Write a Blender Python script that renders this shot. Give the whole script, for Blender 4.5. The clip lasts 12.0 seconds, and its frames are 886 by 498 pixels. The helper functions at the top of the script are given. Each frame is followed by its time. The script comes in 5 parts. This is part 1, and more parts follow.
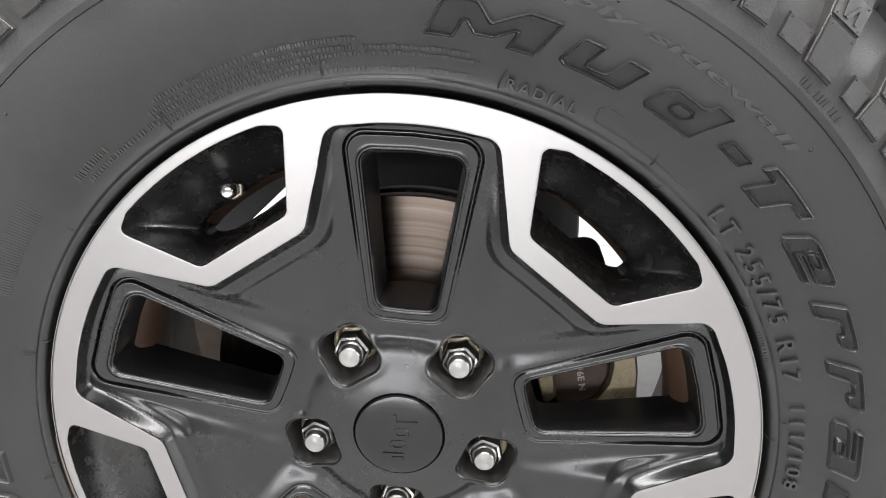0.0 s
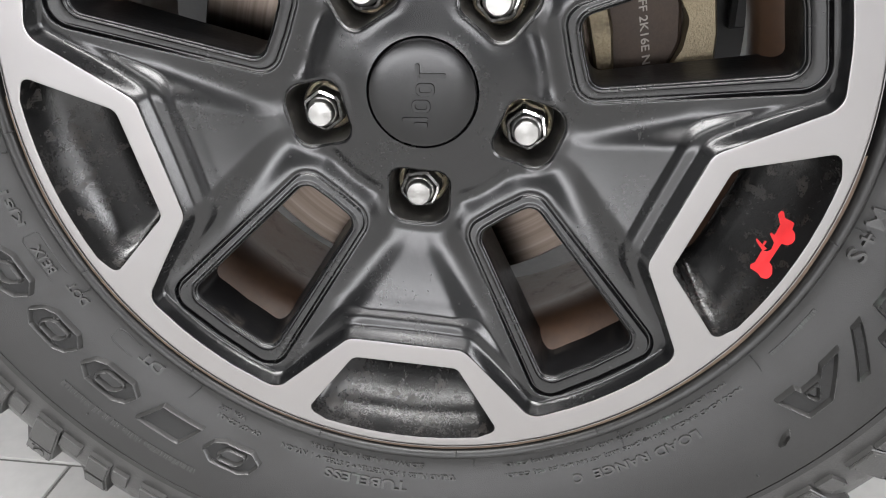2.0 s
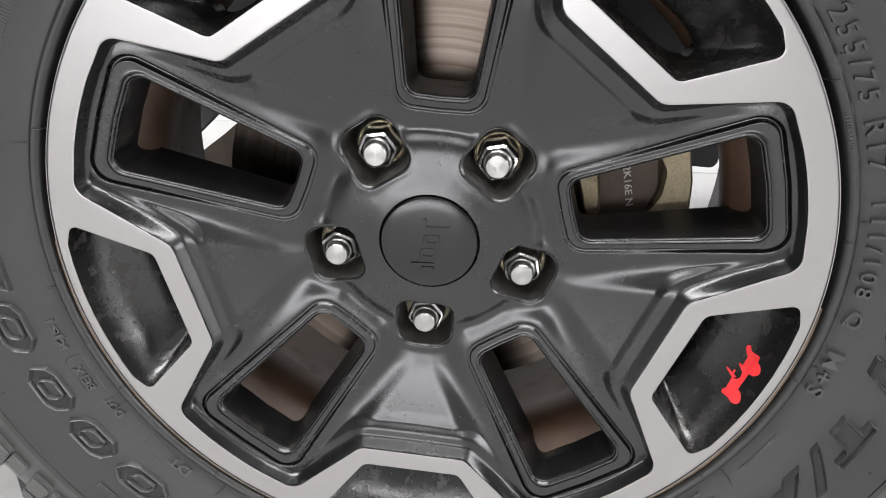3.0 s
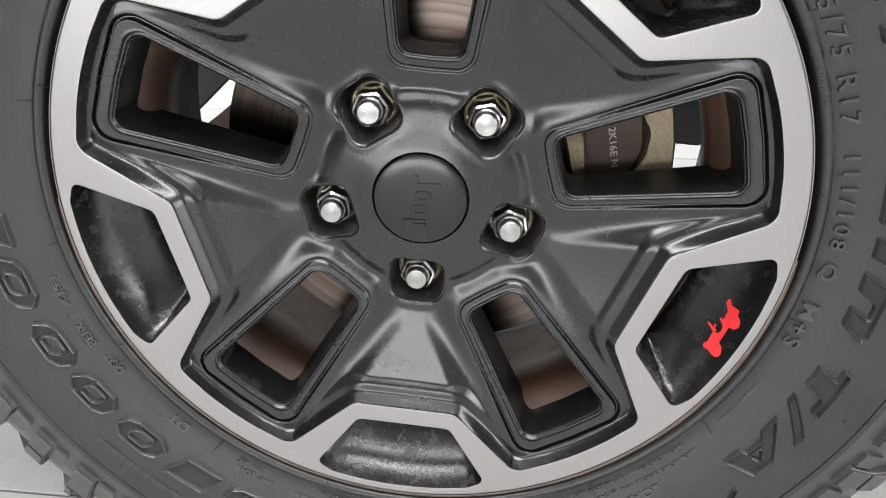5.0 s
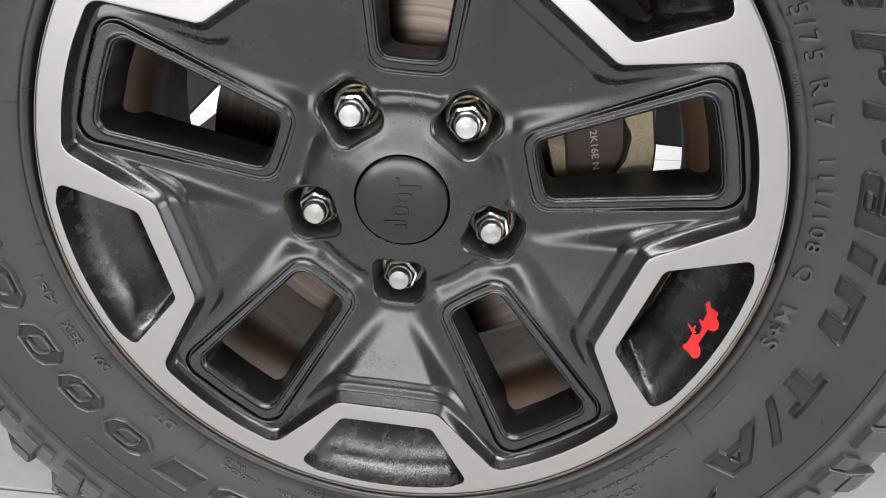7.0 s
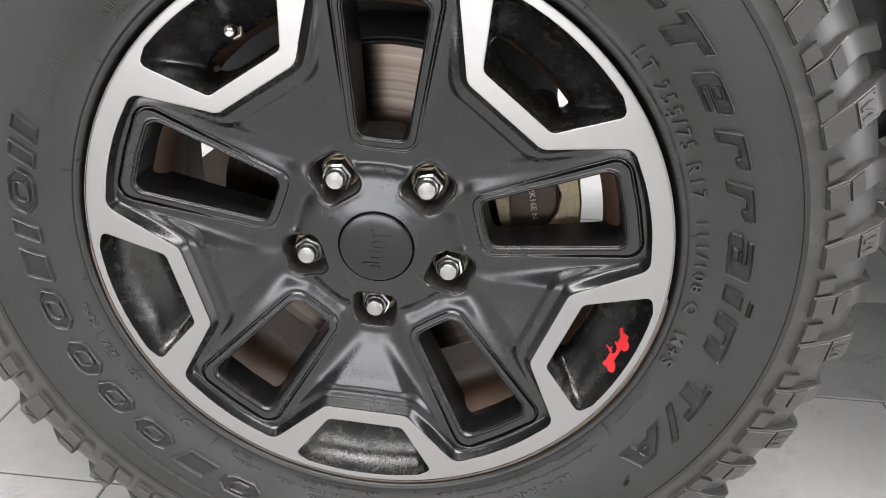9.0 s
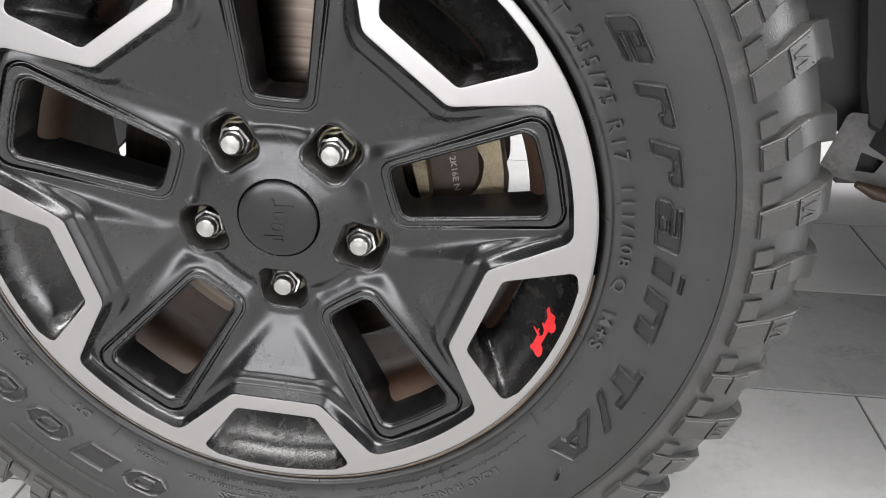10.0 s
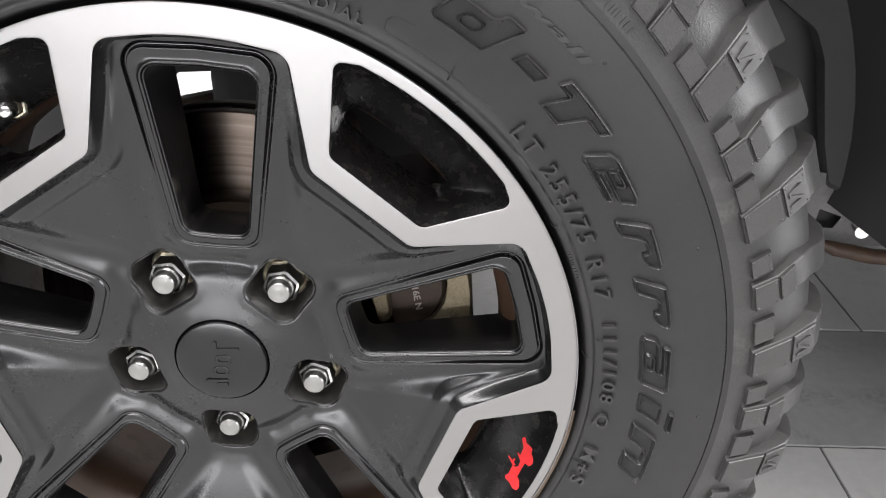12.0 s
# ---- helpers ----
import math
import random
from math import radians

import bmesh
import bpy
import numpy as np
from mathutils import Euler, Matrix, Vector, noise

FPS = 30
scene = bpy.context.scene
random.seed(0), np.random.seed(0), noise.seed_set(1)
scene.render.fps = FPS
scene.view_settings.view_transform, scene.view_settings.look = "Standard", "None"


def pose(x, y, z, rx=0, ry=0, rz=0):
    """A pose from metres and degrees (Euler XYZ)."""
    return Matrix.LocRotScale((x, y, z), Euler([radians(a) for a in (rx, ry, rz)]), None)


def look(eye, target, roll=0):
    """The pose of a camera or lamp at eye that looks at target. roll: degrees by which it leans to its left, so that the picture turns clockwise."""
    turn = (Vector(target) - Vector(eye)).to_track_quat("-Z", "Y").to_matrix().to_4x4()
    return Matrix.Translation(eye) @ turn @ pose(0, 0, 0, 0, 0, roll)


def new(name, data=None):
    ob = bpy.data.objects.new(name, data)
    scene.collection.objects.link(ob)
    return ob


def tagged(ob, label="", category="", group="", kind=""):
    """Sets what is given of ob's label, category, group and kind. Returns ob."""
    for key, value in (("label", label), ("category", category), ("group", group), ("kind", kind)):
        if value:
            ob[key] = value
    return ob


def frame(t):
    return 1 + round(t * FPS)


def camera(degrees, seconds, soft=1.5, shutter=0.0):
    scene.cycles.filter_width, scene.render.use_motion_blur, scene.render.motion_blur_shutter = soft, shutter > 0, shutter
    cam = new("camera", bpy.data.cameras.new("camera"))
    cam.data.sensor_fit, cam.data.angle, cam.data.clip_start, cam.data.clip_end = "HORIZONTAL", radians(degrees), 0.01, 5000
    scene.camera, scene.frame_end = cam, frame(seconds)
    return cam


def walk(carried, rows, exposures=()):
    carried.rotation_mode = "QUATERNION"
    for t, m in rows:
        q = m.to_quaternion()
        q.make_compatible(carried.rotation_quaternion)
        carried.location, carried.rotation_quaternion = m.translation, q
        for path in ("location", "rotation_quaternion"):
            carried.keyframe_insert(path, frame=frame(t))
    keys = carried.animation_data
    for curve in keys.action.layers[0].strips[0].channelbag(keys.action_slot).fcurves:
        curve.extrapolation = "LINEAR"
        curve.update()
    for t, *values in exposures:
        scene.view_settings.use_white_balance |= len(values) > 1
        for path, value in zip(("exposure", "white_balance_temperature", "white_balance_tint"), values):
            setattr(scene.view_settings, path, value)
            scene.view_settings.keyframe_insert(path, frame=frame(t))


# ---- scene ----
cam = camera(60.57, 12.0, 1.0)
PATH = [
    (0, (0.0710, -0.4511, 0.6847), (-0.0118, 0.4867, 0.3476), -0.70),
    (0.5, (0.0658, -0.4318, 0.6412), (-0.0243, 0.4933, 0.2724), -0.63),
    (1, (0.0600, -0.4220, 0.5902), (-0.0340, 0.4857, 0.1812), -0.68),
    (1.5, (0.0580, -0.4229, 0.5433), (-0.0431, 0.4763, 0.1174), -0.76),
    (2, (0.0571, -0.4221, 0.5000), (-0.0439, 0.4683, 0.0563), -0.91),
    (2.5, (0.0600, -0.4258, 0.5405), (-0.0366, 0.4677, 0.1019), -0.58),
    (3, (0.0531, -0.4331, 0.5942), (-0.0404, 0.4606, 0.1553), -0.43),
    (3.2, (0.0521, -0.4424, 0.6158), (-0.0438, 0.4564, 0.1879), -0.31),
    (5, (0.0587, -0.4588, 0.5783), (-0.0289, 0.4335, 0.1354), -0.26),
    (5.5, (0.0594, -0.4630, 0.5679), (-0.0321, 0.4290, 0.1251), -0.28),
    (6, (0.0629, -0.4604, 0.5775), (-0.0326, 0.4281, 0.1286), -0.33),
    (6.5, (0.0682, -0.4547, 0.6081), (-0.0250, 0.4356, 0.1623), -0.24),
    (7, (0.0731, -0.4613, 0.5808), (-0.0179, 0.4309, 0.1386), -0.14),
    (7.2, (0.0808, -0.4663, 0.5703), (-0.0125, 0.4276, 0.1319), -0.19),
    (8.8, (0.1013, -0.5523, 0.6499), (0.0098, 0.3364, 0.2005), 0.03),
    (9, (0.1095, -0.5555, 0.6689), (0.0210, 0.3327, 0.2180), 0.16),
    (9.5, (0.1319, -0.5452, 0.6638), (0.0429, 0.3421, 0.2114), 0.22),
    (10, (0.1746, -0.5113, 0.6247), (0.0850, 0.3780, 0.1764), 0.16),
    (10.5, (0.1760, -0.4894, 0.6134), (0.0993, 0.4026, 0.1680), 0.12),
    (11, (0.1809, -0.4707, 0.6565), (0.1140, 0.4219, 0.2106), -0.08),
    (11.5, (0.1595, -0.4334, 0.6835), (0.1256, 0.4592, 0.2339), 0.01),
    (12, (0.1543, -0.4252, 0.6860), (0.1405, 0.4665, 0.2336), -0.05),
]
walk(cam, [(t, look(eye, target, roll)) for t, eye, target, roll in PATH], [(0.0, 0.05), (0.5, -0.1), (1.0, -0.22), (1.5, -0.12), (2.0, -0.04), (3.0, -0.08), (5.0, -0.08), (6.0, -0.08), (7.0, -0.1), (9.0, -0.12), (9.5, -0.08), (10.5, -0.06), (12.0, -0.06)])

# ---------------------------------------------------------------- light
def area_lamp(name, eye, target, sx, sy, watts, colour=(1.0, 1.0, 1.0)):
    data = bpy.data.lights.new(name, "AREA")
    data.shape, data.size, data.size_y, data.energy, data.color = "RECTANGLE", sx, sy, watts, colour
    ob = new(name, data)
    ob.matrix_world = look(eye, target)
    return ob


world = bpy.data.worlds.new("world")
scene.world = world
world.use_nodes = True
world.node_tree.nodes["Background"].inputs["Color"].default_value = (0.9, 0.95, 1.0, 1)
world.node_tree.nodes["Background"].inputs["Strength"].default_value = 0.05

area_lamp("ceiling_lamp_front", (0.1, -0.65, 3.32), (0.1, -0.65, 0), 4.6, 1.0, 310, (1.0, 0.985, 0.985))
area_lamp("ceiling_lamp_middle", (0.3, -2.9, 3.32), (0.3, -2.9, 0), 4.6, 0.5, 110, (1.0, 0.985, 0.985))
area_lamp("ceiling_lamp_back", (0.2, 2.9, 3.32), (0.2, 2.9, 0), 5.0, 0.8, 400, (1.0, 0.99, 1.0))
area_lamp("shop_window_front", (-1.1, -4.9, 0.56), (-1.1, 0, 0.56), 4.0, 1.1, 135, (1.0, 1.0, 1.03))
# unseen fill from the right, added to lift tread, liner and floor edge
area_lamp("side_fill_lamp", (5.9, -1.6, 1.5), (0, -1.6, 1.5), 3.4, 2.4, 300, (1.0, 1.0, 1.03))
scene.view_settings.exposure = 0.0


# ---------------------------------------------------------------- materials
def nodes_of(name):
    m = bpy.data.materials.new(name)
    m.use_nodes = True
    return m, m.node_tree.nodes, m.node_tree.links, m.node_tree.nodes["Principled BSDF"]


def paint(name, low, high, rough=0.5, rough_to=None, metal=0.0, scale=40.0, fine=600.0, bump=0.0, bump_scale=900.0,
          stretch=(1, 1, 1), spots=None, spot_scale=60.0, spot_at=(0.55, 0.7), vary=0.0, coat=0.0, spot_rough=0.8, shine=0.5):
    """A surface mottled at two scales between two colours, with fine relief and, if wanted, dirt in spots."""
    m, n, l, b = nodes_of(name)
    co = n.new("ShaderNodeTexCoord")
    mp = n.new("ShaderNodeMapping")
    mp.inputs["Scale"].default_value = stretch
    l.new(co.outputs["Object"], mp.inputs["Vector"])

    def cloud(s, detail=4.0):
        t = n.new("ShaderNodeTexNoise")
        t.inputs["Scale"].default_value, t.inputs["Detail"].default_value = s, detail
        l.new(mp.outputs["Vector"], t.inputs["Vector"])
        return t.outputs["Fac"]

    def ramp(src, a, c):
        r = n.new("ShaderNodeMapRange")
        r.inputs["From Min"].default_value, r.inputs["From Max"].default_value = a, c
        l.new(src, r.inputs["Value"])
        return r.outputs["Result"]

    def blend(fac, a, c):
        x = n.new("ShaderNodeMix")
        x.data_type = "RGBA"
        for sock, v in ((x.inputs[0], fac), (x.inputs[6], a), (x.inputs[7], c)):
            if isinstance(v, tuple):
                sock.default_value = (*v, 1)
            elif isinstance(v, float):
                sock.default_value = v
            else:
                l.new(v, sock)
        return x.outputs[2]

    big, small = ramp(cloud(scale), 0.3, 0.7), ramp(cloud(fine, 2.0), 0.25, 0.75)
    mean = n.new("ShaderNodeMath")
    mean.operation = "MULTIPLY_ADD"
    mean.inputs[1].default_value = 0.6
    l.new(big, mean.inputs[0])
    sm = n.new("ShaderNodeMath")
    sm.operation = "MULTIPLY"
    sm.inputs[1].default_value = 0.4
    l.new(small, sm.inputs[0])
    l.new(sm.outputs[0], mean.inputs[2])
    colour = blend(mean.outputs[0], low, high)
    if vary:
        info = n.new("ShaderNodeObjectInfo")
        hsv = n.new("ShaderNodeHueSaturation")
        r = n.new("ShaderNodeMapRange")
        r.inputs["To Min"].default_value, r.inputs["To Max"].default_value = 1 - vary, 1 + vary
        l.new(info.outputs["Random"], r.inputs["Value"])
        l.new(r.outputs["Result"], hsv.inputs["Value"])
        l.new(colour, hsv.inputs["Color"])
        colour = hsv.outputs["Color"]
    rr = n.new("ShaderNodeMapRange")
    rr.inputs["To Min"].default_value, rr.inputs["To Max"].default_value = rough, rough_to or rough * 1.25
    l.new(mean.outputs[0], rr.inputs["Value"])
    roughness = rr.outputs["Result"]
    metallic = metal
    if spots:
        where = n.new("ShaderNodeMath")
        where.operation = "MULTIPLY"
        l.new(ramp(cloud(spot_scale, 6.0), *spot_at), where.inputs[0])
        l.new(ramp(cloud(spot_scale * 9, 3.0), 0.35, 0.6), where.inputs[1])
        colour = blend(where.outputs[0], colour, spots)
        rm = n.new("ShaderNodeMix")
        l.new(where.outputs[0], rm.inputs[0])
        l.new(roughness, rm.inputs[2])
        rm.inputs[3].default_value = spot_rough
        roughness = rm.outputs[0]
        if metal:
            mm = n.new("ShaderNodeMix")
            l.new(where.outputs[0], mm.inputs[0])
            mm.inputs[2].default_value, mm.inputs[3].default_value = metal, 0.0
            metallic = mm.outputs[0]
    l.new(colour, b.inputs["Base Color"])
    l.new(roughness, b.inputs["Roughness"])
    if isinstance(metallic, float):
        b.inputs["Metallic"].default_value = metallic
    else:
        l.new(metallic, b.inputs["Metallic"])
    b.inputs["Specular IOR Level"].default_value = shine
    b.inputs["Coat Weight"].default_value = coat
    b.inputs["Coat Roughness"].default_value = 0.15
    if bump:
        t = n.new("ShaderNodeBump")
        t.inputs["Strength"].default_value, t.inputs["Distance"].default_value = bump, 0.0006
        l.new(cloud(bump_scale, 3.0), t.inputs["Height"])
        l.new(t.outputs["Normal"], b.inputs["Normal"])
    return m


def turned(name, colour, rough, centre_z, lines=5000.0, bump=0.03, tint=None, streak=0.5, bands=0.0):
    """Metal turned on a lathe: fine rings round the wheel's axis."""
    m, n, l, b = nodes_of(name)
    co = n.new("ShaderNodeTexCoord")
    sub = n.new("ShaderNodeVectorMath")
    sub.operation = "SUBTRACT"
    sub.inputs[1].default_value = (0, 0, centre_z)
    l.new(co.outputs["Object"], sub.inputs[0])
    flat = n.new("ShaderNodeVectorMath")
    flat.operation = "MULTIPLY"
    flat.inputs[1].default_value = (1, 0, 1)
    l.new(sub.outputs[0], flat.inputs[0])
    leng = n.new("ShaderNodeVectorMath")
    leng.operation = "LENGTH"
    l.new(flat.outputs[0], leng.inputs[0])
    rings = n.new("ShaderNodeTexNoise")
    rings.noise_dimensions = "1D"
    rings.inputs["Scale"].default_value, rings.inputs["Detail"].default_value = lines, 2.0
    l.new(leng.outputs["Value"], rings.inputs["W"])
    cloud = n.new("ShaderNodeTexNoise")
    cloud.inputs["Scale"].default_value, cloud.inputs["Detail"].default_value = 14.0, 4.0
    l.new(co.outputs["Object"], cloud.inputs["Vector"])
    mix = n.new("ShaderNodeMix")
    mix.data_type = "RGBA"
    if bands:
        wide = n.new("ShaderNodeTexNoise")
        wide.noise_dimensions = "1D"
        wide.inputs["Scale"].default_value, wide.inputs["Detail"].default_value = bands, 3.0
        l.new(leng.outputs["Value"], wide.inputs["W"])
        spread = n.new("ShaderNodeMapRange")
        spread.inputs["From Min"].default_value, spread.inputs["From Max"].default_value = 0.15, 0.85
        l.new(wide.outputs["Fac"], spread.inputs["Value"])
        l.new(spread.outputs["Result"], mix.inputs[0])
    else:
        l.new(cloud.outputs["Fac"], mix.inputs[0])
    mix.inputs[6].default_value = (*colour, 1)
    mix.inputs[7].default_value = (*(tint or tuple(c * 0.9 for c in colour)), 1)
    l.new(mix.outputs[2], b.inputs["Base Color"])
    rr = n.new("ShaderNodeMapRange")
    rr.inputs["To Min"].default_value, rr.inputs["To Max"].default_value = rough * 0.85, rough * 1.2
    l.new(rings.outputs["Fac"], rr.inputs["Value"])
    l.new(rr.outputs["Result"], b.inputs["Roughness"])
    b.inputs["Metallic"].default_value = 1.0
    b.inputs["Anisotropic"].default_value, b.inputs["Anisotropic Rotation"].default_value = streak, 0.25
    tangent = n.new("ShaderNodeTangent")
    tangent.direction_type, tangent.axis = "RADIAL", "Y"
    l.new(tangent.outputs["Tangent"], b.inputs["Tangent"])
    t = n.new("ShaderNodeBump")
    t.inputs["Strength"].default_value, t.inputs["Distance"].default_value = bump, 0.0002
    l.new(rings.outputs["Fac"], t.inputs["Height"])
    l.new(t.outputs["Normal"], b.inputs["Normal"])
    return m


HUB = 0.39                     # height of the wheel's axis
FLOOR = -0.012                 # top of the floor tiles
PHI = math.radians(4.5)        # turn of the wheel

M_RUBBER = paint("rubber", (0.009, 0.009, 0.0088), (0.016, 0.0157, 0.0152), 0.30, 0.42, scale=16, fine=420, bump=0.22, bump_scale=1400, spots=(0.024, 0.0235, 0.0225), spot_scale=9, spot_at=(0.5, 0.85))
M_TREAD = paint("dusty_tread_rubber", (0.030, 0.0297, 0.029), (0.052, 0.051, 0.0495), 0.32, 0.46, scale=26, fine=500, bump=0.35, bump_scale=900, spots=(0.11, 0.105, 0.097), spot_scale=34, spot_at=(0.62, 0.84), vary=0.08)
M_RUBBER_DARK = paint("rubber_ribbed", (0.013, 0.013, 0.013), (0.024, 0.024, 0.0236), 0.38, 0.52, scale=30, fine=900, bump=0.6, bump_scale=2600, shine=0.35)
M_RUBBER_BLOCK = paint("rubber_block", (0.022, 0.022, 0.0217), (0.036, 0.0354, 0.0343), 0.27, 0.40, scale=26, fine=500, bump=0.15, bump_scale=1100, spots=(0.10, 0.122, 0.108), spot_scale=30, spot_at=(0.60, 0.82), vary=0.10)
M_SATIN = paint("satin_black_paint", (0.003, 0.0031, 0.0034), (0.0058, 0.0059, 0.0063), 0.20, 0.30, scale=22, fine=300, bump=0.02, bump_scale=900, spots=(0.040, 0.038, 0.034), spot_scale=220, spot_at=(0.66, 0.88), shine=0.65, spot_rough=0.55)
# base lifted far above the satin paint to brighten the deep wells; spots are dust
M_WELL = paint("lightened_well_paint", (0.020, 0.0195, 0.019), (0.042, 0.040, 0.037), 0.28, 0.42, scale=40, fine=400, bump=0.12, bump_scale=800, spots=(0.075, 0.066, 0.054), spot_scale=90, spot_at=(0.55, 0.80), shine=0.6)
M_TUNNEL = paint("dusty_black_paint", (0.003, 0.003, 0.0034), (0.006, 0.006, 0.0064), 0.30, 0.45, scale=30, fine=300, bump=0.25, bump_scale=700, spots=(0.050, 0.042, 0.034), spot_scale=45, spot_at=(0.56, 0.80), shine=0.35)
M_POCKET = paint("gloss_black_paint", (0.005, 0.0052, 0.0056), (0.012, 0.0115, 0.011), 0.12, 0.36, scale=22, fine=500, bump=0.12, bump_scale=900, spots=(0.028, 0.019, 0.013), spot_scale=110, spot_at=(0.55, 0.80), shine=0.8)
M_BARREL = paint("rusty_barrel", (0.030, 0.0165, 0.010), (0.072, 0.038, 0.021), 0.42, 0.6, metal=0.0, scale=12, fine=180, bump=0.1, spots=(0.035, 0.022, 0.015), spot_scale=40, spot_at=(0.55, 0.75))
M_SILVER = turned("machined_aluminium", (0.345, 0.341, 0.34), 0.36, HUB, tint=(0.328, 0.312, 0.309), streak=0.3)
M_BEAD = paint("rust_line", (0.065, 0.047, 0.035), (0.17, 0.122, 0.088), 0.55, 0.75, metal=0.2, scale=60, fine=500)
M_CHROME = paint("chrome", (0.80, 0.79, 0.77), (0.88, 0.875, 0.86), 0.10, 0.2, metal=1.0, scale=200, fine=1500, bump=0.05)
M_TIP = turned("turned_steel", (0.38, 0.376, 0.366), 0.30, 0.0, lines=4000.0, bump=0.3, tint=(0.30, 0.295, 0.285), streak=0.6)
M_BRASS = paint("dirty_brass", (0.45, 0.40, 0.31), (0.74, 0.69, 0.58), 0.22, 0.42, metal=1.0, scale=150, fine=900, spots=(0.08, 0.06, 0.045), spot_scale=160, spot_at=(0.55, 0.78))
M_CAP = paint("cap_plastic", (0.003, 0.003, 0.0032), (0.006, 0.006, 0.0064), 0.17, 0.25, scale=30, fine=700, bump=0.06, bump_scale=2500)
M_DISC = turned("brake_disc_steel", (0.17, 0.145, 0.125), 0.30, HUB, lines=900.0, bump=0.4, tint=(0.06, 0.042, 0.032), streak=0.8, bands=160.0)
M_CAST = paint("dark_cast_iron", (0.035, 0.025, 0.019), (0.085, 0.060, 0.045), 0.5, 0.7, metal=0.3, scale=60, fine=500, bump=0.3)
M_ZINC = paint("gold_zinc_casting", (0.17, 0.135, 0.08), (0.42, 0.355, 0.245), 0.4, 0.6, metal=0.6, scale=45, fine=900, bump=0.8, bump_scale=900, spots=(0.07, 0.05, 0.035), spot_scale=50, spot_at=(0.5, 0.75))
M_STAMP = paint("stamped_grey", (0.34, 0.31, 0.28), (0.42, 0.39, 0.35), 0.6)
M_RED = paint("red_sticker", (0.80, 0.030, 0.035), (0.86, 0.045, 0.05), 0.4, 0.5, scale=60)
M_LINER = paint("black_liner_plastic", (0.026, 0.026, 0.0265), (0.040, 0.040, 0.041), 0.55, 0.7, scale=10, fine=200, bump=0.2, bump_scale=500)
M_STEEL = paint("dull_underbody_steel", (0.10, 0.10, 0.10), (0.22, 0.215, 0.21), 0.45, 0.65, metal=0.4, scale=20, fine=200, spots=(0.06, 0.045, 0.035), spot_scale=12, spot_at=(0.5, 0.7))
M_TILE = paint("grey_stone_tile", (0.385, 0.385, 0.38), (0.49, 0.487, 0.478), 0.32, 0.5, scale=5, fine=70, bump=0.06, bump_scale=300, spots=(0.30, 0.295, 0.285), spot_scale=14, spot_at=(0.55, 0.8), vary=0.07, spot_rough=0.5)
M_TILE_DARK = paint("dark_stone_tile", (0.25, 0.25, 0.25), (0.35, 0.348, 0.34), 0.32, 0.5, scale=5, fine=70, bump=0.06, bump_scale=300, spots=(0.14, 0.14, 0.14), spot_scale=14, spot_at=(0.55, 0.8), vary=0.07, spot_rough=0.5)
M_GROUT = paint("dark_grout", (0.10, 0.10, 0.095), (0.16, 0.155, 0.15), 0.8, scale=30)
M_WALL = paint("grey_wall_paint", (0.27, 0.27, 0.27), (0.33, 0.33, 0.33), 0.7, scale=3, fine=80, bump=0.1, bump_scale=200)


# ---------------------------------------------------------------- mesh helpers
def part(name, bm, material, parent=None, label="", smooth=35.0):
    """Links a bmesh as one mesh object, under a thing or a part if one is given."""
    me = bpy.data.meshes.new(name)
    bm.to_mesh(me)
    bm.free()
    return part_mesh(name, me, material, parent, label, smooth)


def part_mesh(name, me, material, parent=None, label="", smooth=35.0):
    if material and not me.materials:
        me.materials.append(material)
    if smooth:
        me.polygons.foreach_set("use_smooth", [True] * len(me.polygons))
        me.set_sharp_from_angle(angle=radians(smooth))
    ob = new(name, me)
    if parent:
        ob.parent = parent
        if parent.parent is None:
            ob.matrix_parent_inverse = Matrix.Translation(-parent.location)
    if label:
        tagged(ob, label)
    return ob


def thing(name, base, label, category, group="", kind=""):
    ob = new(name)
    ob.empty_display_size = 0.05
    ob.location = base
    return tagged(ob, label, category, group, kind)


def on_wheel(r, a, y):
    """A point r metres from the axis, a radians clockwise from the top as seen from outside."""
    return (r * math.sin(a), y, HUB + r * math.cos(a))


def revolve(profile, steps=192, closed=False):
    """A body of revolution round the axis from (r, y) pairs."""
    bm = bmesh.new()
    rows = []
    for i in range(steps):
        a = 2 * math.pi * i / steps
        rows.append([bm.verts.new(on_wheel(r, a, y)) for r, y in profile])
    n = len(profile)
    for i in range(steps):
        p, q = rows[i], rows[(i + 1) % steps]
        for j in range(n if closed else n - 1):
            k = (j + 1) % n
            bm.faces.new((p[j], p[k], q[k], q[j]))
    bmesh.ops.recalc_face_normals(bm, faces=bm.faces)
    return bm


def loft(rings, cap_first=False, cap_last=False):
    """Closed rings of equal length joined by strips."""
    bm = bmesh.new()
    rows = [[bm.verts.new(p) for p in ring] for ring in rings]
    n = len(rows[0])
    for p, q in zip(rows, rows[1:]):
        for j in range(n):
            k = (j + 1) % n
            bm.faces.new((p[j], p[k], q[k], q[j]))
    if cap_first:
        bm.faces.new(rows[0])
    if cap_last:
        bm.faces.new(list(reversed(rows[-1])))
    bmesh.ops.recalc_face_normals(bm, faces=bm.faces)
    return bm


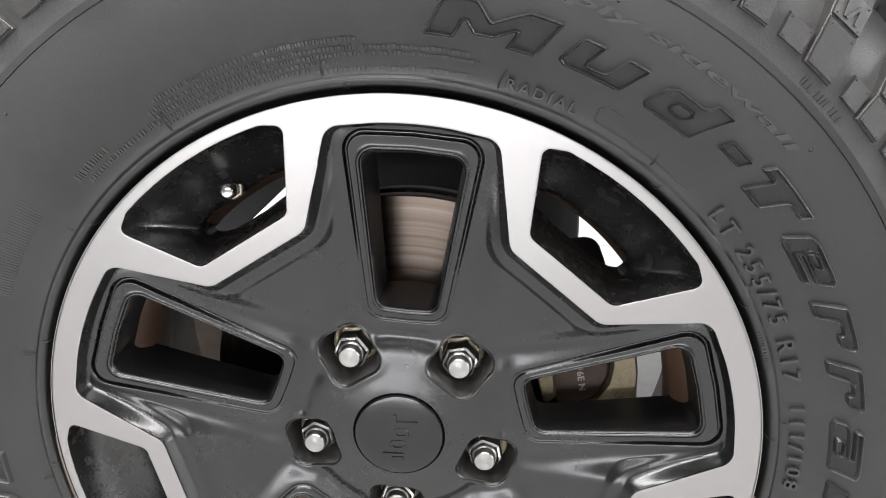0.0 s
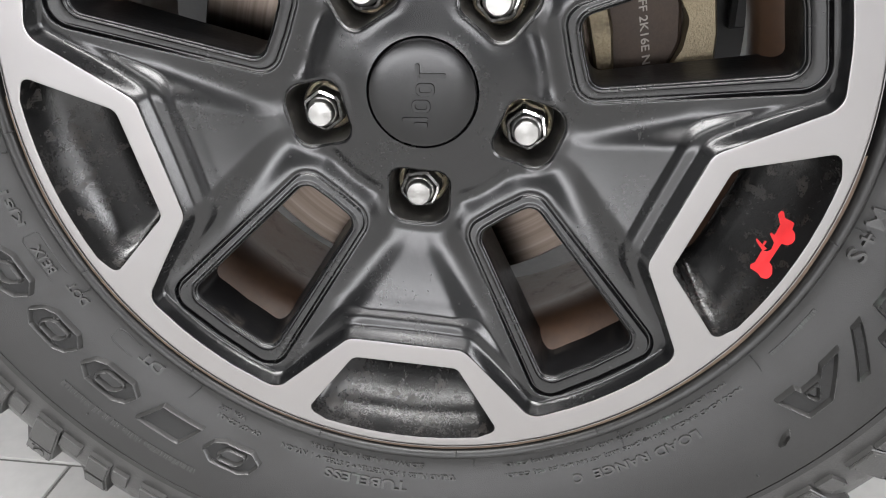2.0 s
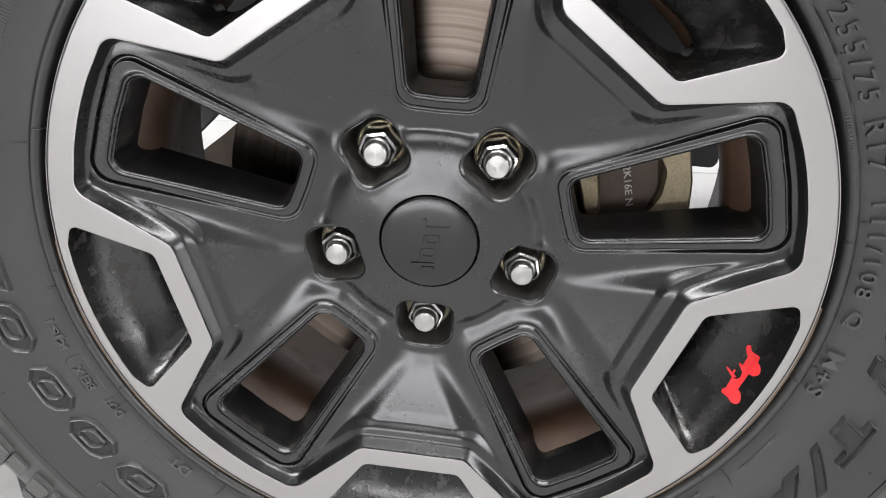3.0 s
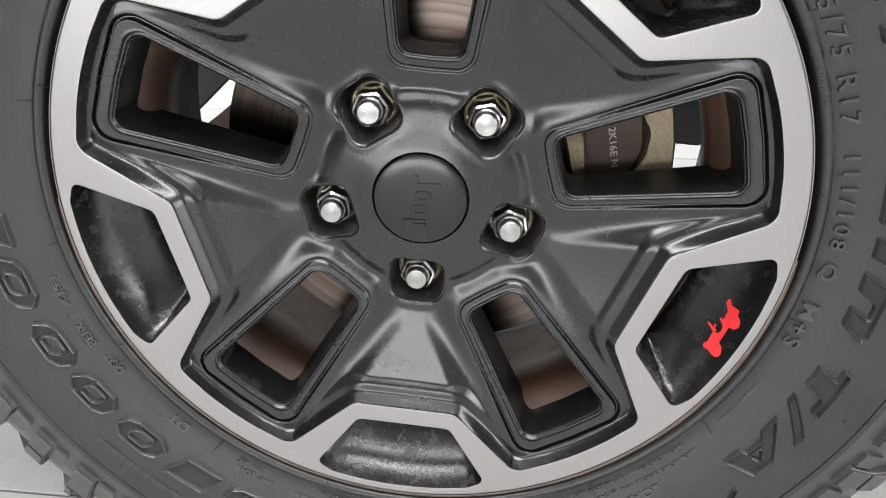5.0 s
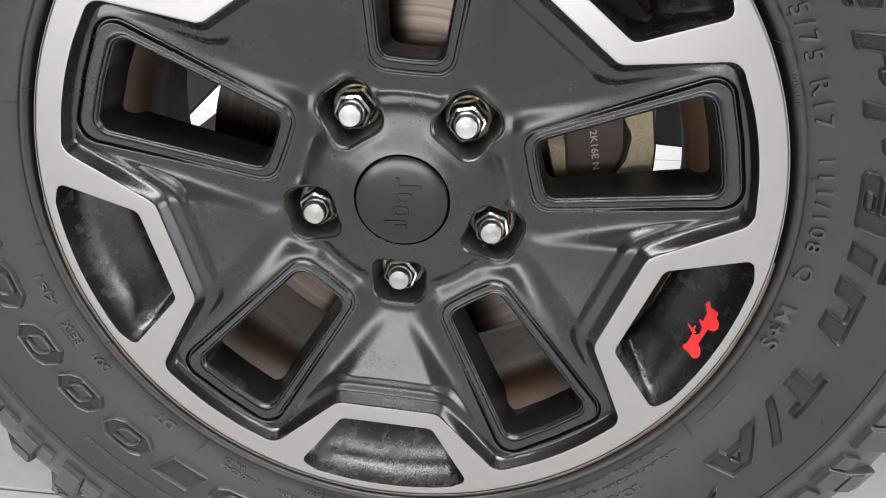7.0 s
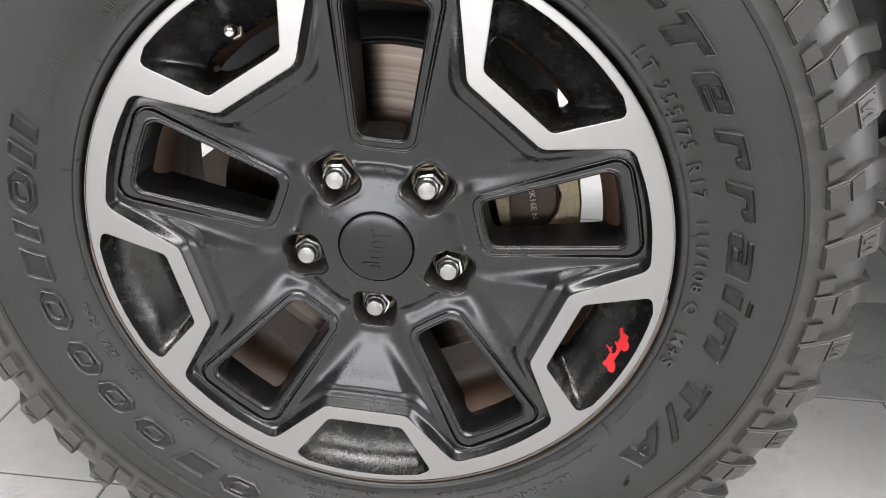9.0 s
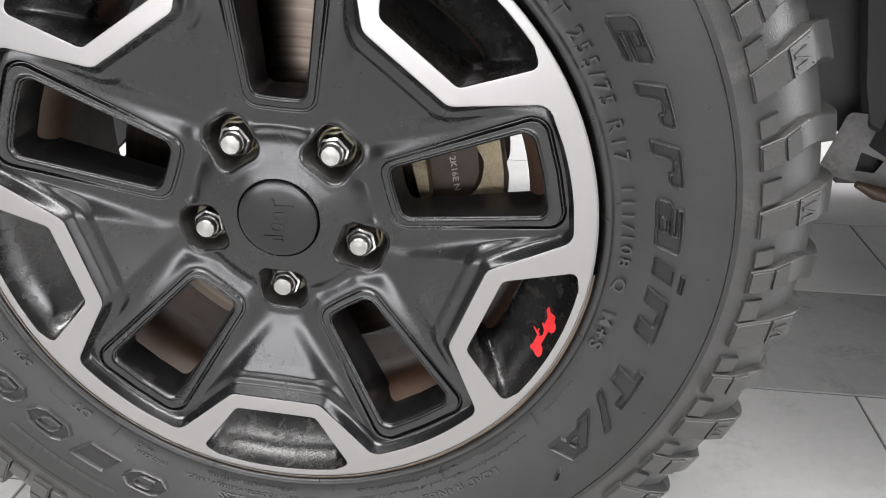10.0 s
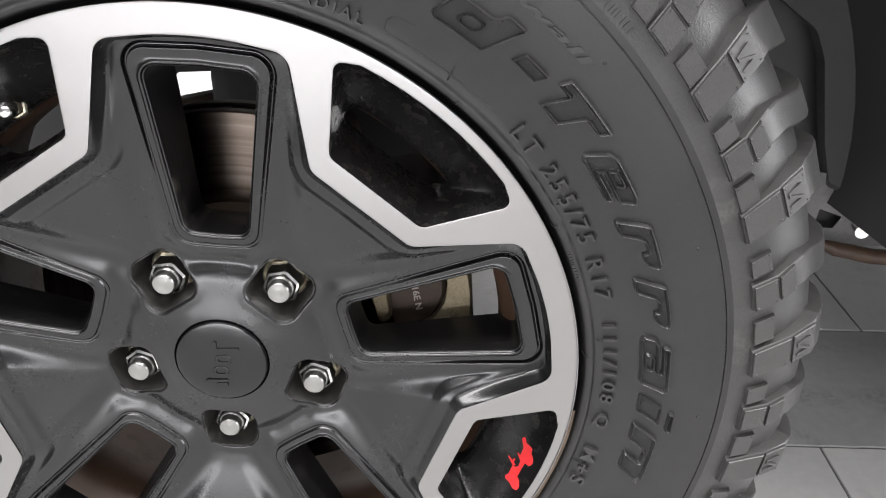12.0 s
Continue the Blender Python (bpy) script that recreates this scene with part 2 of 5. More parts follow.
def box(x0, x1, y0, y1, z0, z1, bevel=0.0, segments=2):
    bm = bmesh.new()
    bmesh.ops.create_cube(bm, size=1.0)
    bmesh.ops.scale(bm, vec=(x1 - x0, y1 - y0, z1 - z0), verts=bm.verts)
    bmesh.ops.translate(bm, vec=((x0 + x1) / 2, (y0 + y1) / 2, (z0 + z1) / 2), verts=bm.verts)
    if bevel:
        bmesh.ops.bevel(bm, geom=list(bm.edges), offset=bevel, segments=segments, affect="EDGES", profile=0.5)
    return bm


def tube(path, radius, sides=16, caps=True):
    """A round bar along points."""
    pts = [Vector(p) for p in path]
    rings = []
    for i, p in enumerate(pts):
        d = (pts[min(i + 1, len(pts) - 1)] - pts[max(i - 1, 0)]).normalized()
        side = d.cross(Vector((0, 0, 1)) if abs(d.z) < 0.9 else Vector((1, 0, 0))).normalized()
        up = side.cross(d)
        r = radius[i] if isinstance(radius, (list, tuple)) else radius
        rings.append([p + r * (math.cos(t) * side + math.sin(t) * up) for t in (2 * math.pi * k / sides for k in range(sides))])
    return loft(rings, caps, caps)


def rounded(poly, steps=7):
    """A polygon of (u, v, fillet) with its corners rounded; open ends if the fillet is None."""
    out = []
    n = len(poly)
    for i, (u, v, f) in enumerate(poly):
        if not f:
            out.append((u, v))
            continue
        p, a, b = Vector((u, v)), Vector(poly[i - 1][:2]), Vector(poly[(i + 1) % n][:2])
        da, db = (a - p).normalized(), (b - p).normalized()
        half = math.acos(max(-1, min(1, da.dot(db)))) / 2
        reach = min(f / math.tan(half), 0.48 * (a - p).length, 0.48 * (b - p).length)
        f = reach * math.tan(half)
        c = p + (da + db).normalized() * (f / math.sin(half))
        s, e = p + da * reach - c, p + db * reach - c
        turn = math.atan2(s.x * e.y - s.y * e.x, s.dot(e))
        for k in range(steps + 1):
            t = turn * k / steps
            out.append((c.x + s.x * math.cos(t) - s.y * math.sin(t), c.y + s.x * math.sin(t) + s.y * math.cos(t)))
    return out


def resample(line, step, closed=True):
    pts = np.array(line, float)
    if closed:
        pts = np.vstack([pts, pts[:1]])
    seg = np.hypot(*np.diff(pts, axis=0).T)
    s = np.concatenate([[0], np.cumsum(seg)])
    n = max(3, int(round(s[-1] / step)))
    q = np.linspace(0, s[-1], n + 1)
    res = np.stack([np.interp(q, s, pts[:, 0]), np.interp(q, s, pts[:, 1])], 1)
    return res[:-1] if closed else res


def away(pts, line, closed=True):
    """The distance of points from a line of points, and whether they lie inside it if it is closed."""
    pts, line = np.asarray(pts, float), np.asarray(line, float)
    a = line
    b = np.roll(line, -1, 0)
    if not closed:
        a, b = a[:-1], b[:-1]
    best = np.full(len(pts), 1e9)
    inside = np.zeros(len(pts), bool)
    for p, q in zip(a, b):
        d = q - p
        t = np.clip(((pts - p) @ d) / max(d @ d, 1e-18), 0, 1)
        best = np.minimum(best, np.hypot(*(pts - p - t[:, None] * d).T))
        if closed:
            cross = (p[1] > pts[:, 1]) != (q[1] > pts[:, 1])
            with np.errstate(divide="ignore", invalid="ignore"):
                inside ^= cross & (pts[:, 0] < d[0] * (pts[:, 1] - p[1]) / (d[1] if d[1] else 1e-18) + p[0])
    return best, inside


def turn2(pts, degrees):
    """Plane points (u across, v outwards) turned clockwise."""
    c, s = math.cos(math.radians(degrees)), math.sin(math.radians(degrees))
    pts = np.asarray(pts, float)
    return np.stack([pts[:, 0] * c + pts[:, 1] * s, -pts[:, 0] * s + pts[:, 1] * c], 1)


def ease(x, a, b):
    t = np.clip((x - a) / (b - a), 0, 1)
    return t * t * (3 - 2 * t)


# ---------------------------------------------------------------- the room
room_x, room_y, room_z = (-6.0, 6.0), (-5.0, 6.5), 3.4
floor = tagged(part("floor", box(room_x[0], room_x[1], room_y[0], room_y[1], FLOOR - 0.1, FLOOR - 0.002), M_GROUT, smooth=0), "showroom floor of long grey stone tiles with dark joints", "floor", kind="structure")
tagged(part("ceiling", box(room_x[0], room_x[1], room_y[0], room_y[1], room_z, room_z + 0.1), M_WALL, smooth=0), "plain grey showroom ceiling", "ceiling", kind="structure")
for name, b in (("wall_west", (room_x[0] - 0.1, room_x[0], room_y[0], room_y[1])), ("wall_east", (room_x[1], room_x[1] + 0.1, room_y[0], room_y[1])),
                ("wall_south", (room_x[0] - 0.1, room_x[1] + 0.1, room_y[0] - 0.1, room_y[0])), ("wall_north", (room_x[0] - 0.1, room_x[1] + 0.1, room_y[1], room_y[1] + 0.1))):
    tagged(part(name, box(*b, FLOOR - 0.1, room_z + 0.1), M_WALL, smooth=0), "plain grey painted showroom wall", "wall", kind="structure")

# ---------------------------------------------------------------- plan of the rim face (millimetres, v outwards, u across)
R_LIP, R_ARC, R_CAP = 233.6, 217.7, 31.7


def ring_arc(r, a0, a1, n):
    return [(r * math.sin(math.radians(a0 + (a1 - a0) * k / n)), r * math.cos(math.radians(a0 + (a1 - a0) * k / n))) for k in range(n + 1)]


def star_contour():
    """The edge between the machined face and the black spokes, once round."""
    poly = []
    for k in range(5):
        for u, v in ring_arc(R_ARC, -6, 6, 6):
            poly.append((*turn2([(u, v)], 72 * k)[0], 0))
        for u, v, f in ((-84.0, 201.2, 11), (-36.4, 155.8, 11), (36.4, 155.8, 11), (84.0, 201.2, 11)):
            poly.append((*turn2([(u, v)], 72 * k + 36)[0], f))
    return np.array(rounded(poly, 9))


STAR = star_contour()
WINDOW = np.array(rounded([(0, 169.3, 0), (33.5, 169.3, 7), (63.5, 214.2, 5)] + [(u, v, 0) for u, v in ring_arc(227.6, 13, -13, 8)] + [(-63.5, 214.2, 5), (-33.5, 169.3, 7)], 8))
NUT_POCKET = np.array(rounded([(-18.2, 47.2, 9), (-19.2, 83.8, 12), (19.2, 83.8, 12), (18.2, 47.2, 9)], 8))


def keystone(inset=0.0):
    """The hole of a spoke opening."""
    f = 8.0 - inset * 0.4
    return np.array(rounded([(0, 90.8 + inset, 0), (19.5 - inset, 91.5 + inset, f), (32.0 - inset, 197.5 - inset, f), (0, 199.0 - inset, 0), (-32.0 + inset, 197.5 - inset, f), (-19.5 + inset, 91.5 + inset, f)], 8))


HOLE = keystone()
# the outer edge of the raised frame round the hole
FRAME = np.array(rounded([(0, 83.8, 0), (24.5, 84.5, 11), (40.8, 207.5, 11), (0, 209.2, 0), (-40.8, 207.5, 11), (-24.5, 84.5, 11)], 8))


def y_silver(r):
    return -0.0265 - 0.0015 * (r - 157) / 77.5


def y_frame(r):
    return -0.0025 - 0.0145 * (r - 90) / 110


# depth of the spoke faces along the line of a nut and along the line of a spoke opening
NUT_LINE = ((31, 46, 60, 76, 86, 100, 120, 140, 150, 158, 225), (-0.0082, -0.0043, -0.0008, 0.0018, 0.0034, -0.0004, -0.0072, -0.0136, -0.0160, -0.0172, -0.0172))
KEY_LINE = ((31, 46, 58, 64, 72, 86, 100, 150, 205, 225), (-0.0082, -0.0047, -0.0022, -0.0006, 0.0070, 0.0098, 0.0080, -0.0050, -0.0110, -0.0120))


def smooth_line(line, reach):
    """A table of a bent line with its bends rounded over a reach in millimetres."""
    r = np.arange(20.0, 240.0, 0.25)
    n = int(reach / 0.25) | 1
    k = np.hanning(n + 2)[1:-1]
    return r, np.convolve(np.pad(np.interp(r, *line), n // 2, mode="edge"), k / k.sum(), "valid")


NUT_LINE, KEY_LINE = smooth_line(NUT_LINE, 16.0), smooth_line(KEY_LINE, 8.0)
# the fall from the machined face to the spoke: distance from the edge and height left, as a smooth line
_d = np.linspace(0, 24, 481)
_h = np.interp(_d, (0.0, 0.4, 5.2, 6.2, 11.0, 12.4, 16.0, 24.0), (1.0, 0.99, 0.36, 0.30, 0.27, 0.23, 0.03, 0.0))
WALL_D, WALL_H = _d, np.concatenate([_h[:8], np.convolve(np.pad(_h, 16, mode="edge"), np.hanning(33) / np.hanning(33).sum(), "valid")[8:]])


def y_spoke(pts):
    """The outward face of the black spokes over plan points of the half sector from 0 to 36 degrees."""
    pts = np.asarray(pts, float)
    r = np.hypot(*pts.T)
    hole, _ = away(pts, HOLE)
    out, inside = away(pts, FRAME)
    out = np.where(inside, -out, out)
    star, _ = away(pts, STAR_HALF, closed=False)
    nut, _ = away(turn2(pts, -36), NUT_POCKET)
    near = np.maximum(ease(np.degrees(np.arctan2(pts[:, 0], pts[:, 1])), 24, 9) * ease(r, 100, 90), ease(out, 30, 0))
    base = np.interp(r, *NUT_LINE) * (1 - near) + np.interp(r, *KEY_LINE) * near
    outer = ease(r, 112, 185)
    band = y_frame(r)
    # frame band with softened edges, a groove outside it that deepens outwards, a ridge, then the slope to the spoke
    h = band + 0.0012 * ease(hole, 1.9, -0.4) - 0.0010 * ease(hole, 0.3, 1.3) * ease(hole, 3.4, 1.9)
    groove = 0.0016 + 0.0022 * outer
    h = h + groove * ease(out, -0.7, 0.9)
    ridge = band + 0.0008
    h = h + (ridge - h) * ease(out, 1.5, 3.4)
    gap = out + star
    h = h + (base - h) * ease(out, 2.6, 27.0)
    # wall up to the machined face: a steep drop, a narrow ledge with a rounded edge, and a hollow at its foot
    wide = 0.50 + 0.50 * ease(gap, 10.0, 34.0)
    plain = ease(star / wide, 7.5, -4.0) / ease(0.0, 7.5, -4.0)
    wall = plain + (np.interp(star / wide, WALL_D, WALL_H) - plain) * ease(gap, 12.0, 30.0)
    top = y_silver(r) + 0.0012
    h = h + (np.minimum(top, h) - h) * wall
    # soft rim round the nut pockets
    h = h - 0.0005 * ease(nut, 7.0, 1.4) * ease(r, 40, 46) + 0.0012 * ease(nut, 1.4, 0.0)
    return h


_a = np.degrees(np.arctan2(STAR[:, 0], STAR[:, 1]))
_s = STAR[(_a > 0.02) & (_a < 35.98)]
_s = _s[np.argsort(np.degrees(np.arctan2(_s[:, 0], _s[:, 1])))]
# where the star crosses the axis of the nut: the straight between the two inner corners
_t = turn2([(0, 155.8)], 36)[0]
STAR_HALF = np.vstack([[(0, R_ARC)], _s, [_t]])


def fill(boundary, inner):
    """A fine triangle net over a region of the plan."""
    loops = boundary if isinstance(boundary, list) else [boundary]
    verts, edges = [], []
    for loop in loops:
        n, m = len(verts), len(loop)
        verts += [Vector(p) for p in loop]
        edges += [(n + i, n + (i + 1) % m) for i in range(m)]
    d, inside = within(inner, loops)
    verts += [Vector(p) for p in inner[inside & (d > 0.3)]]
    co, _, faces, *_ = mathutils_cdt(verts, edges, [], 0, 1e-6)
    co = np.array([tuple(c) for c in co])
    tri = np.array([f for f in faces if len(f) == 3])
    mid = co[tri].mean(1)
    _, ok = within(mid, loops)
    return co, tri[ok]


def within(pts, loops):
    """The distance of points from the nearest of some closed lines, and whether they lie between them."""
    best, inside = np.full(len(pts), 1e9), np.zeros(len(pts), bool)
    for loop in loops:
        d, i = away(pts, loop)
        best, inside = np.minimum(best, d), inside ^ i
    return best, inside


def net_points(step):
    rows = []
    for j in range(int(245 / (step * 0.866))):
        v = j * step * 0.866
        for i in range(int(150 / step)):
            rows.append(((i + 0.5 * (j % 2)) * step, v))
    pts = np.array(rows)
    a = np.degrees(np.arctan2(pts[:, 0], pts[:, 1]))
    r = np.hypot(*pts.T)
    edge = np.minimum(np.radians(a), np.radians(36 - a)) * r
    return pts[(a > 0) & (a < 36) & (edge > 0.4 * step)]


def along(p, q, step):
    p, q = np.array(p, float), np.array(q, float)
    n = max(1, int(round(np.hypot(*(q - p)) / step)))
    return np.array([p + (q - p) * k / n for k in range(n)])


def offset_points(line, d, closed=True):
    line = np.asarray(line, float)
    t = (np.roll(line, -1, 0) - np.roll(line, 1, 0)) if closed else np.gradient(line, axis=0)
    t /= np.maximum(np.hypot(*t.T), 1e-9)[:, None]
    return line + d * np.stack([t[:, 1], -t[:, 0]], 1)


def five_fold(co, tri, y):
    """The half sector mirrored and turned into the whole wheel, as a bmesh."""
    bm = bmesh.new()
    for k in range(5):
        for s in (1, -1):
            vs = []
            for (u, v), h in zip(co, y):
                a, r = math.atan2(s * u, v) + PHI + k * 2 * math.pi / 5, math.hypot(u, v) / 1000
                vs.append(bm.verts.new(on_wheel(r, a, h)))
            for f in tri:
                f = [vs[i] for i in f]
                try:
                    bm.faces.new(f)
                except ValueError:
                    pass
    bmesh.ops.remove_doubles(bm, verts=bm.verts, dist=2e-5)
    bmesh.ops.recalc_face_normals(bm, faces=bm.faces)
    if sum(f.normal.y for f in bm.faces) > 0:
        bmesh.ops.reverse_faces(bm, faces=bm.faces)
    return bm


def mathutils_cdt(*args):
    from mathutils.geometry import delaunay_2d_cdt
    return delaunay_2d_cdt(*args)


def dense_frame(step):
    """The hole's edge and the frame's edge with points that answer to one another."""
    f = np.vstack([FRAME, FRAME[:1]])
    h = np.vstack([HOLE, HOLE[:1]])
    run = np.concatenate([[0], np.cumsum(np.hypot(*np.diff(f, axis=0).T))])
    q = np.linspace(0, run[-1], int(run[-1] / step) // 2 * 2 + 1)[:-1]
    pick = lambda line: np.stack([np.interp(q, run, line[:, k]) for k in (0, 1)], 1)
    return pick(h), pick(f)


HOLE_LINE, FRAME_LINE = dense_frame(1.1)
_out = -1 if away(offset_points(FRAME_LINE, 1.0)[:3], FRAME)[1].any() else 1
RIDGE = 3.8
RIDGE_LINE = offset_points(FRAME_LINE, _out * RIDGE)


def opening_frame(k):
    """The raised frame round one spoke opening, with its groove and ridge."""
    lines = [offset_points(HOLE_LINE, _out * d) for d in (0.0, 0.25, 0.5, 0.8, 1.1, 1.5, 1.9, 2.3, 2.8)]
    lines += [HOLE_LINE * (1 - w) + FRAME_LINE * w for w in (0.45, 0.58, 0.70)]
    lines += [offset_points(FRAME_LINE, _out * d) for d in (-1.1, -0.8, -0.5, -0.25, 0.0, 0.2, 0.45, 0.75, 1.1, 1.5, 1.9, 2.3, 2.7, 3.1, 3.45, RIDGE)]
    return loft([wheel_ring(line, 72 * k, y_spoke(fold(line))) for line in lines])


def fold(pts):
    """Plan points brought into the half sector from 0 to 36 degrees."""
    a = np.degrees(np.arctan2(pts[:, 0], pts[:, 1])) % 72
    a = np.where(a > 36, 72 - a, a)
    r = np.hypot(*pts.T)
    return np.stack([r * np.sin(np.radians(a)), r * np.cos(np.radians(a))], 1)


def sector(pts, margin=0.15):
    a = np.degrees(np.arctan2(pts[:, 0], pts[:, 1]))
    return pts[(a > margin) & (a < 36 - margin)]


def spoke_net():
    step = 1.2
    axis = lambda v: tuple(turn2([(0, v)], 36)[0])
    dense = lambda line: resample(line, step, closed=False)
    key = RIDGE_LINE[RIDGE_LINE[:, 0] > 0.3]
    key = key[np.argsort(np.arctan2(key[:, 0], key[:, 1] - 150))][::-1]          # from the inner end to the outer end
    low, high = RIDGE_LINE[:, 1].min(), RIDGE_LINE[:, 1].max()
    key = np.vstack([[(0, low)], key, [(0, high)]])
    pocket = NUT_POCKET[NUT_POCKET[:, 0] < -0.01]
    pocket = turn2(pocket[np.argsort(np.arctan2(pocket[:, 0], pocket[:, 1] - 66))], 36)
    p_in = pocket if np.hypot(*pocket[0]) > np.hypot(*pocket[-1]) else pocket[::-1]      # from outer to inner
    top_p, low_p = axis(83.8), axis(47.2)
    star = dense(STAR_HALF)
    nut = dense(np.vstack([[top_p], p_in, [low_p]]))
    border = np.vstack([
        along((0, R_CAP), (0, low), step), key[:-1], along((0, high), (0, R_ARC), 0.6), star[:-1], along(tuple(STAR_HALF[-1]), top_p, step),
        nut[:-1], along(low_p, axis(R_CAP), step), np.array(ring_arc(R_CAP, 36, 0, 14))[:-1]])
    inward = 1 if np.hypot(*offset_points(star, 1.0, False)[4]) < np.hypot(*star[4]) else -1
    walls = []
    for d in (0.3, 0.7, 1.2, 1.9, 2.7, 3.6, 4.6, 5.6, 6.6, 7.6, 8.6, 9.6, 10.4, 11.2, 12.0, 12.8, 13.6, 14.4, 15.2, 16.0, 16.8, 17.6, 18.4):
        row = offset_points(star, inward * d, False)
        walls.append(row[away(row, STAR_HALF, closed=False)[0] > d - 0.15])
    walls = sector(np.vstack(walls))
    d_ridge, in_ridge = away(walls, RIDGE_LINE)
    walls = walls[(d_ridge > 0.8) & ~in_ridge & (np.hypot(*walls.T) > 112)]
    key_d = resample(key, 1.2, closed=False)
    _, chk = away(offset_points(key_d, 1.0, False)[20:23], RIDGE_LINE)
    side = sector(np.vstack([offset_points(key_d, (-d if chk.any() else d), False) for d in (0.9, 2.0, 3.3)]))
    side = side[away(side, STAR_HALF, closed=False)[0] > 19.0]
    full_nut = turn2(NUT_POCKET, 36)
    _, chk = away(offset_points(nut, 1.0, False)[6:9], full_nut)
    rims = sector(np.vstack([offset_points(nut, (-d if chk.any() else d), False) for d in (0.5, 1.0, 1.8, 2.8)]))
    rims = rims[(away(rims, STAR_HALF, closed=False)[0] > 5.5) & (away(rims, RIDGE_LINE)[0] > 4.0)]
    grid = net_points(1.5)
    grid = grid[(away(grid, STAR_HALF, closed=False)[0] > 19.2) & (away(grid, RIDGE_LINE)[0] > 4.1) & (away(grid, full_nut)[0] > 3.5)]
    co, tri = fill(border, np.vstack([walls, side, rims, grid]))
    bm = five_fold(co, tri, y_spoke(co))
    # the frames round the openings join the net along their ridges
    for k in range(5):
        ring = opening_frame(k)
        lookup = [bm.verts.new(v.co) for v in ring.verts]
        ring.verts.index_update()
        for f in ring.faces:
            bm.faces.new([lookup[v.index] for v in f.verts])
        ring.free()
    bmesh.ops.remove_doubles(bm, verts=bm.verts, dist=3e-5)
    bmesh.ops.recalc_face_normals(bm, faces=bm.faces)
    if sum(f.normal.y for f in bm.faces) > 0:
        bmesh.ops.reverse_faces(bm, faces=bm.faces)
    return bm


def silver_net():
    step = 1.3
    axis = lambda v: tuple(turn2([(0, v)], 36)[0])
    w = WINDOW[WINDOW[:, 0] < -0.01]
    ang = np.arctan2(w[:, 0], w[:, 1] - 200)
    w = w[np.argsort(-ang)]                                                      # outer end first
    if w[0][1] < w[-1][1]:
        w = w[::-1]
    w = turn2(w, 36)
    dense = lambda line: resample(line, step, closed=False)
    star = dense(STAR_HALF[::-1])
    win = dense(np.vstack([[axis(227.6)], w, [axis(169.3)]]))
    border = np.vstack([
        along((0, R_ARC), (0, R_LIP), 0.6),
        np.array(ring_arc(R_LIP, 0, 36, 110))[:-1],
        along(axis(R_LIP), axis(227.6), 0.6), win[:-1], along(axis(169.3), tuple(STAR_HALF[-1]), 0.6), star[:-1]])
    rows = [offset_points(line, d, False) for line in (star, win) for d in (-1.1, -0.5, 0.5, 1.1)]
    rows += [np.array(ring_arc(R_LIP - d, 0.3, 35.7, 109)) for d in (0.5, 1.1)]
    rows = sector(np.vstack(rows), 0.2)
    grid = net_points(2.4)
    grid = grid[(away(grid, STAR_HALF, closed=False)[0] > 2.0) & (away(turn2(grid, -36), WINDOW)[0] > 2.0) & (np.hypot(*grid.T) < R_LIP - 2)]
    co, tri = fill(border, np.vstack([rows, grid]))
    r = np.hypot(*co.T)
    d1, _ = away(co, STAR_HALF, closed=False)
    d2, _ = away(turn2(co, -36), WINDOW)
    edge = np.minimum(np.minimum(d1, d2), R_LIP - r)
    return five_fold(co, tri, y_silver(r) + 0.00012 * np.clip(1 - edge / 0.5, 0, 1))


def wheel_ring(line, base, y):
    """A closed plan line at base degrees as points on the wheel; y is a number or one for each point."""
    pts = turn2(line, base)
    ys = y if hasattr(y, "__len__") else [y] * len(pts)
    return [on_wheel(math.hypot(u, v) / 1000, math.atan2(u, v) + PHI, h) for (u, v), h in zip(pts, ys)]


# ---------------------------------------------------------------- the wheel
wheel = thing("wheel", (0, 0.083, FLOOR), "black and machined-silver alloy car wheel with a knobbly black mud tyre", "car wheel")

spokes = part("spoke_face", spoke_net(), M_SATIN, wheel, "satin black five-spoke face with fine dust", 50)
face = part("machined_face", silver_net(), M_SILVER, wheel, "bright machined aluminium ring with angular arms", 40)

lip = revolve([(0.2336, -0.0286), (0.2342, -0.0285), (0.2345, -0.0279), (0.2342, -0.025), (0.2310, -0.0205), (0.226, -0.014), (0.222, -0.004)], 240)
part("lip", lip, M_SILVER, wheel, "thin machined outer lip")
part("barrel", revolve([(0.2255, -0.006), (0.210, 0.004), (0.197, 0.014), (0.1890, 0.026), (0.1872, 0.038), (0.1875, 0.052), (0.1945, 0.072), (0.2035, 0.100), (0.2105, 0.150), (0.2145, 0.164), (0.229, 0.168), (0.234, 0.172), (0.232, 0.176),
                        (0.221, 0.172), (0.2165, 0.150), (0.2100, 0.100), (0.2000, 0.07), (0.1940, 0.05), (0.1950, 0.028), (0.222, 0.0)], 160), M_BARREL, wheel, "rust-tinted inner barrel")


def tunnel(k):
    """The walls of one spoke opening, drawn in towards the back."""
    rings = []
    for inset, back in ((0.0, 0.0), (0.25, 0.0004), (0.45, 0.0010), (0.58, 0.0020), (0.70, 0.004), (1.0, 0.012), (1.4, 0.022), (2.0, 0.030), (2.2, 0.033), (0.0, 0.036), (-4.0, 0.036)):
        line = keystone(inset)
        r = np.hypot(*line.T)
        rings.append(wheel_ring(line, 72 * k, y_frame(r) + 0.00114 + back if back < 0.02 else np.full(len(r), back - 0.004)))
    return loft(rings)


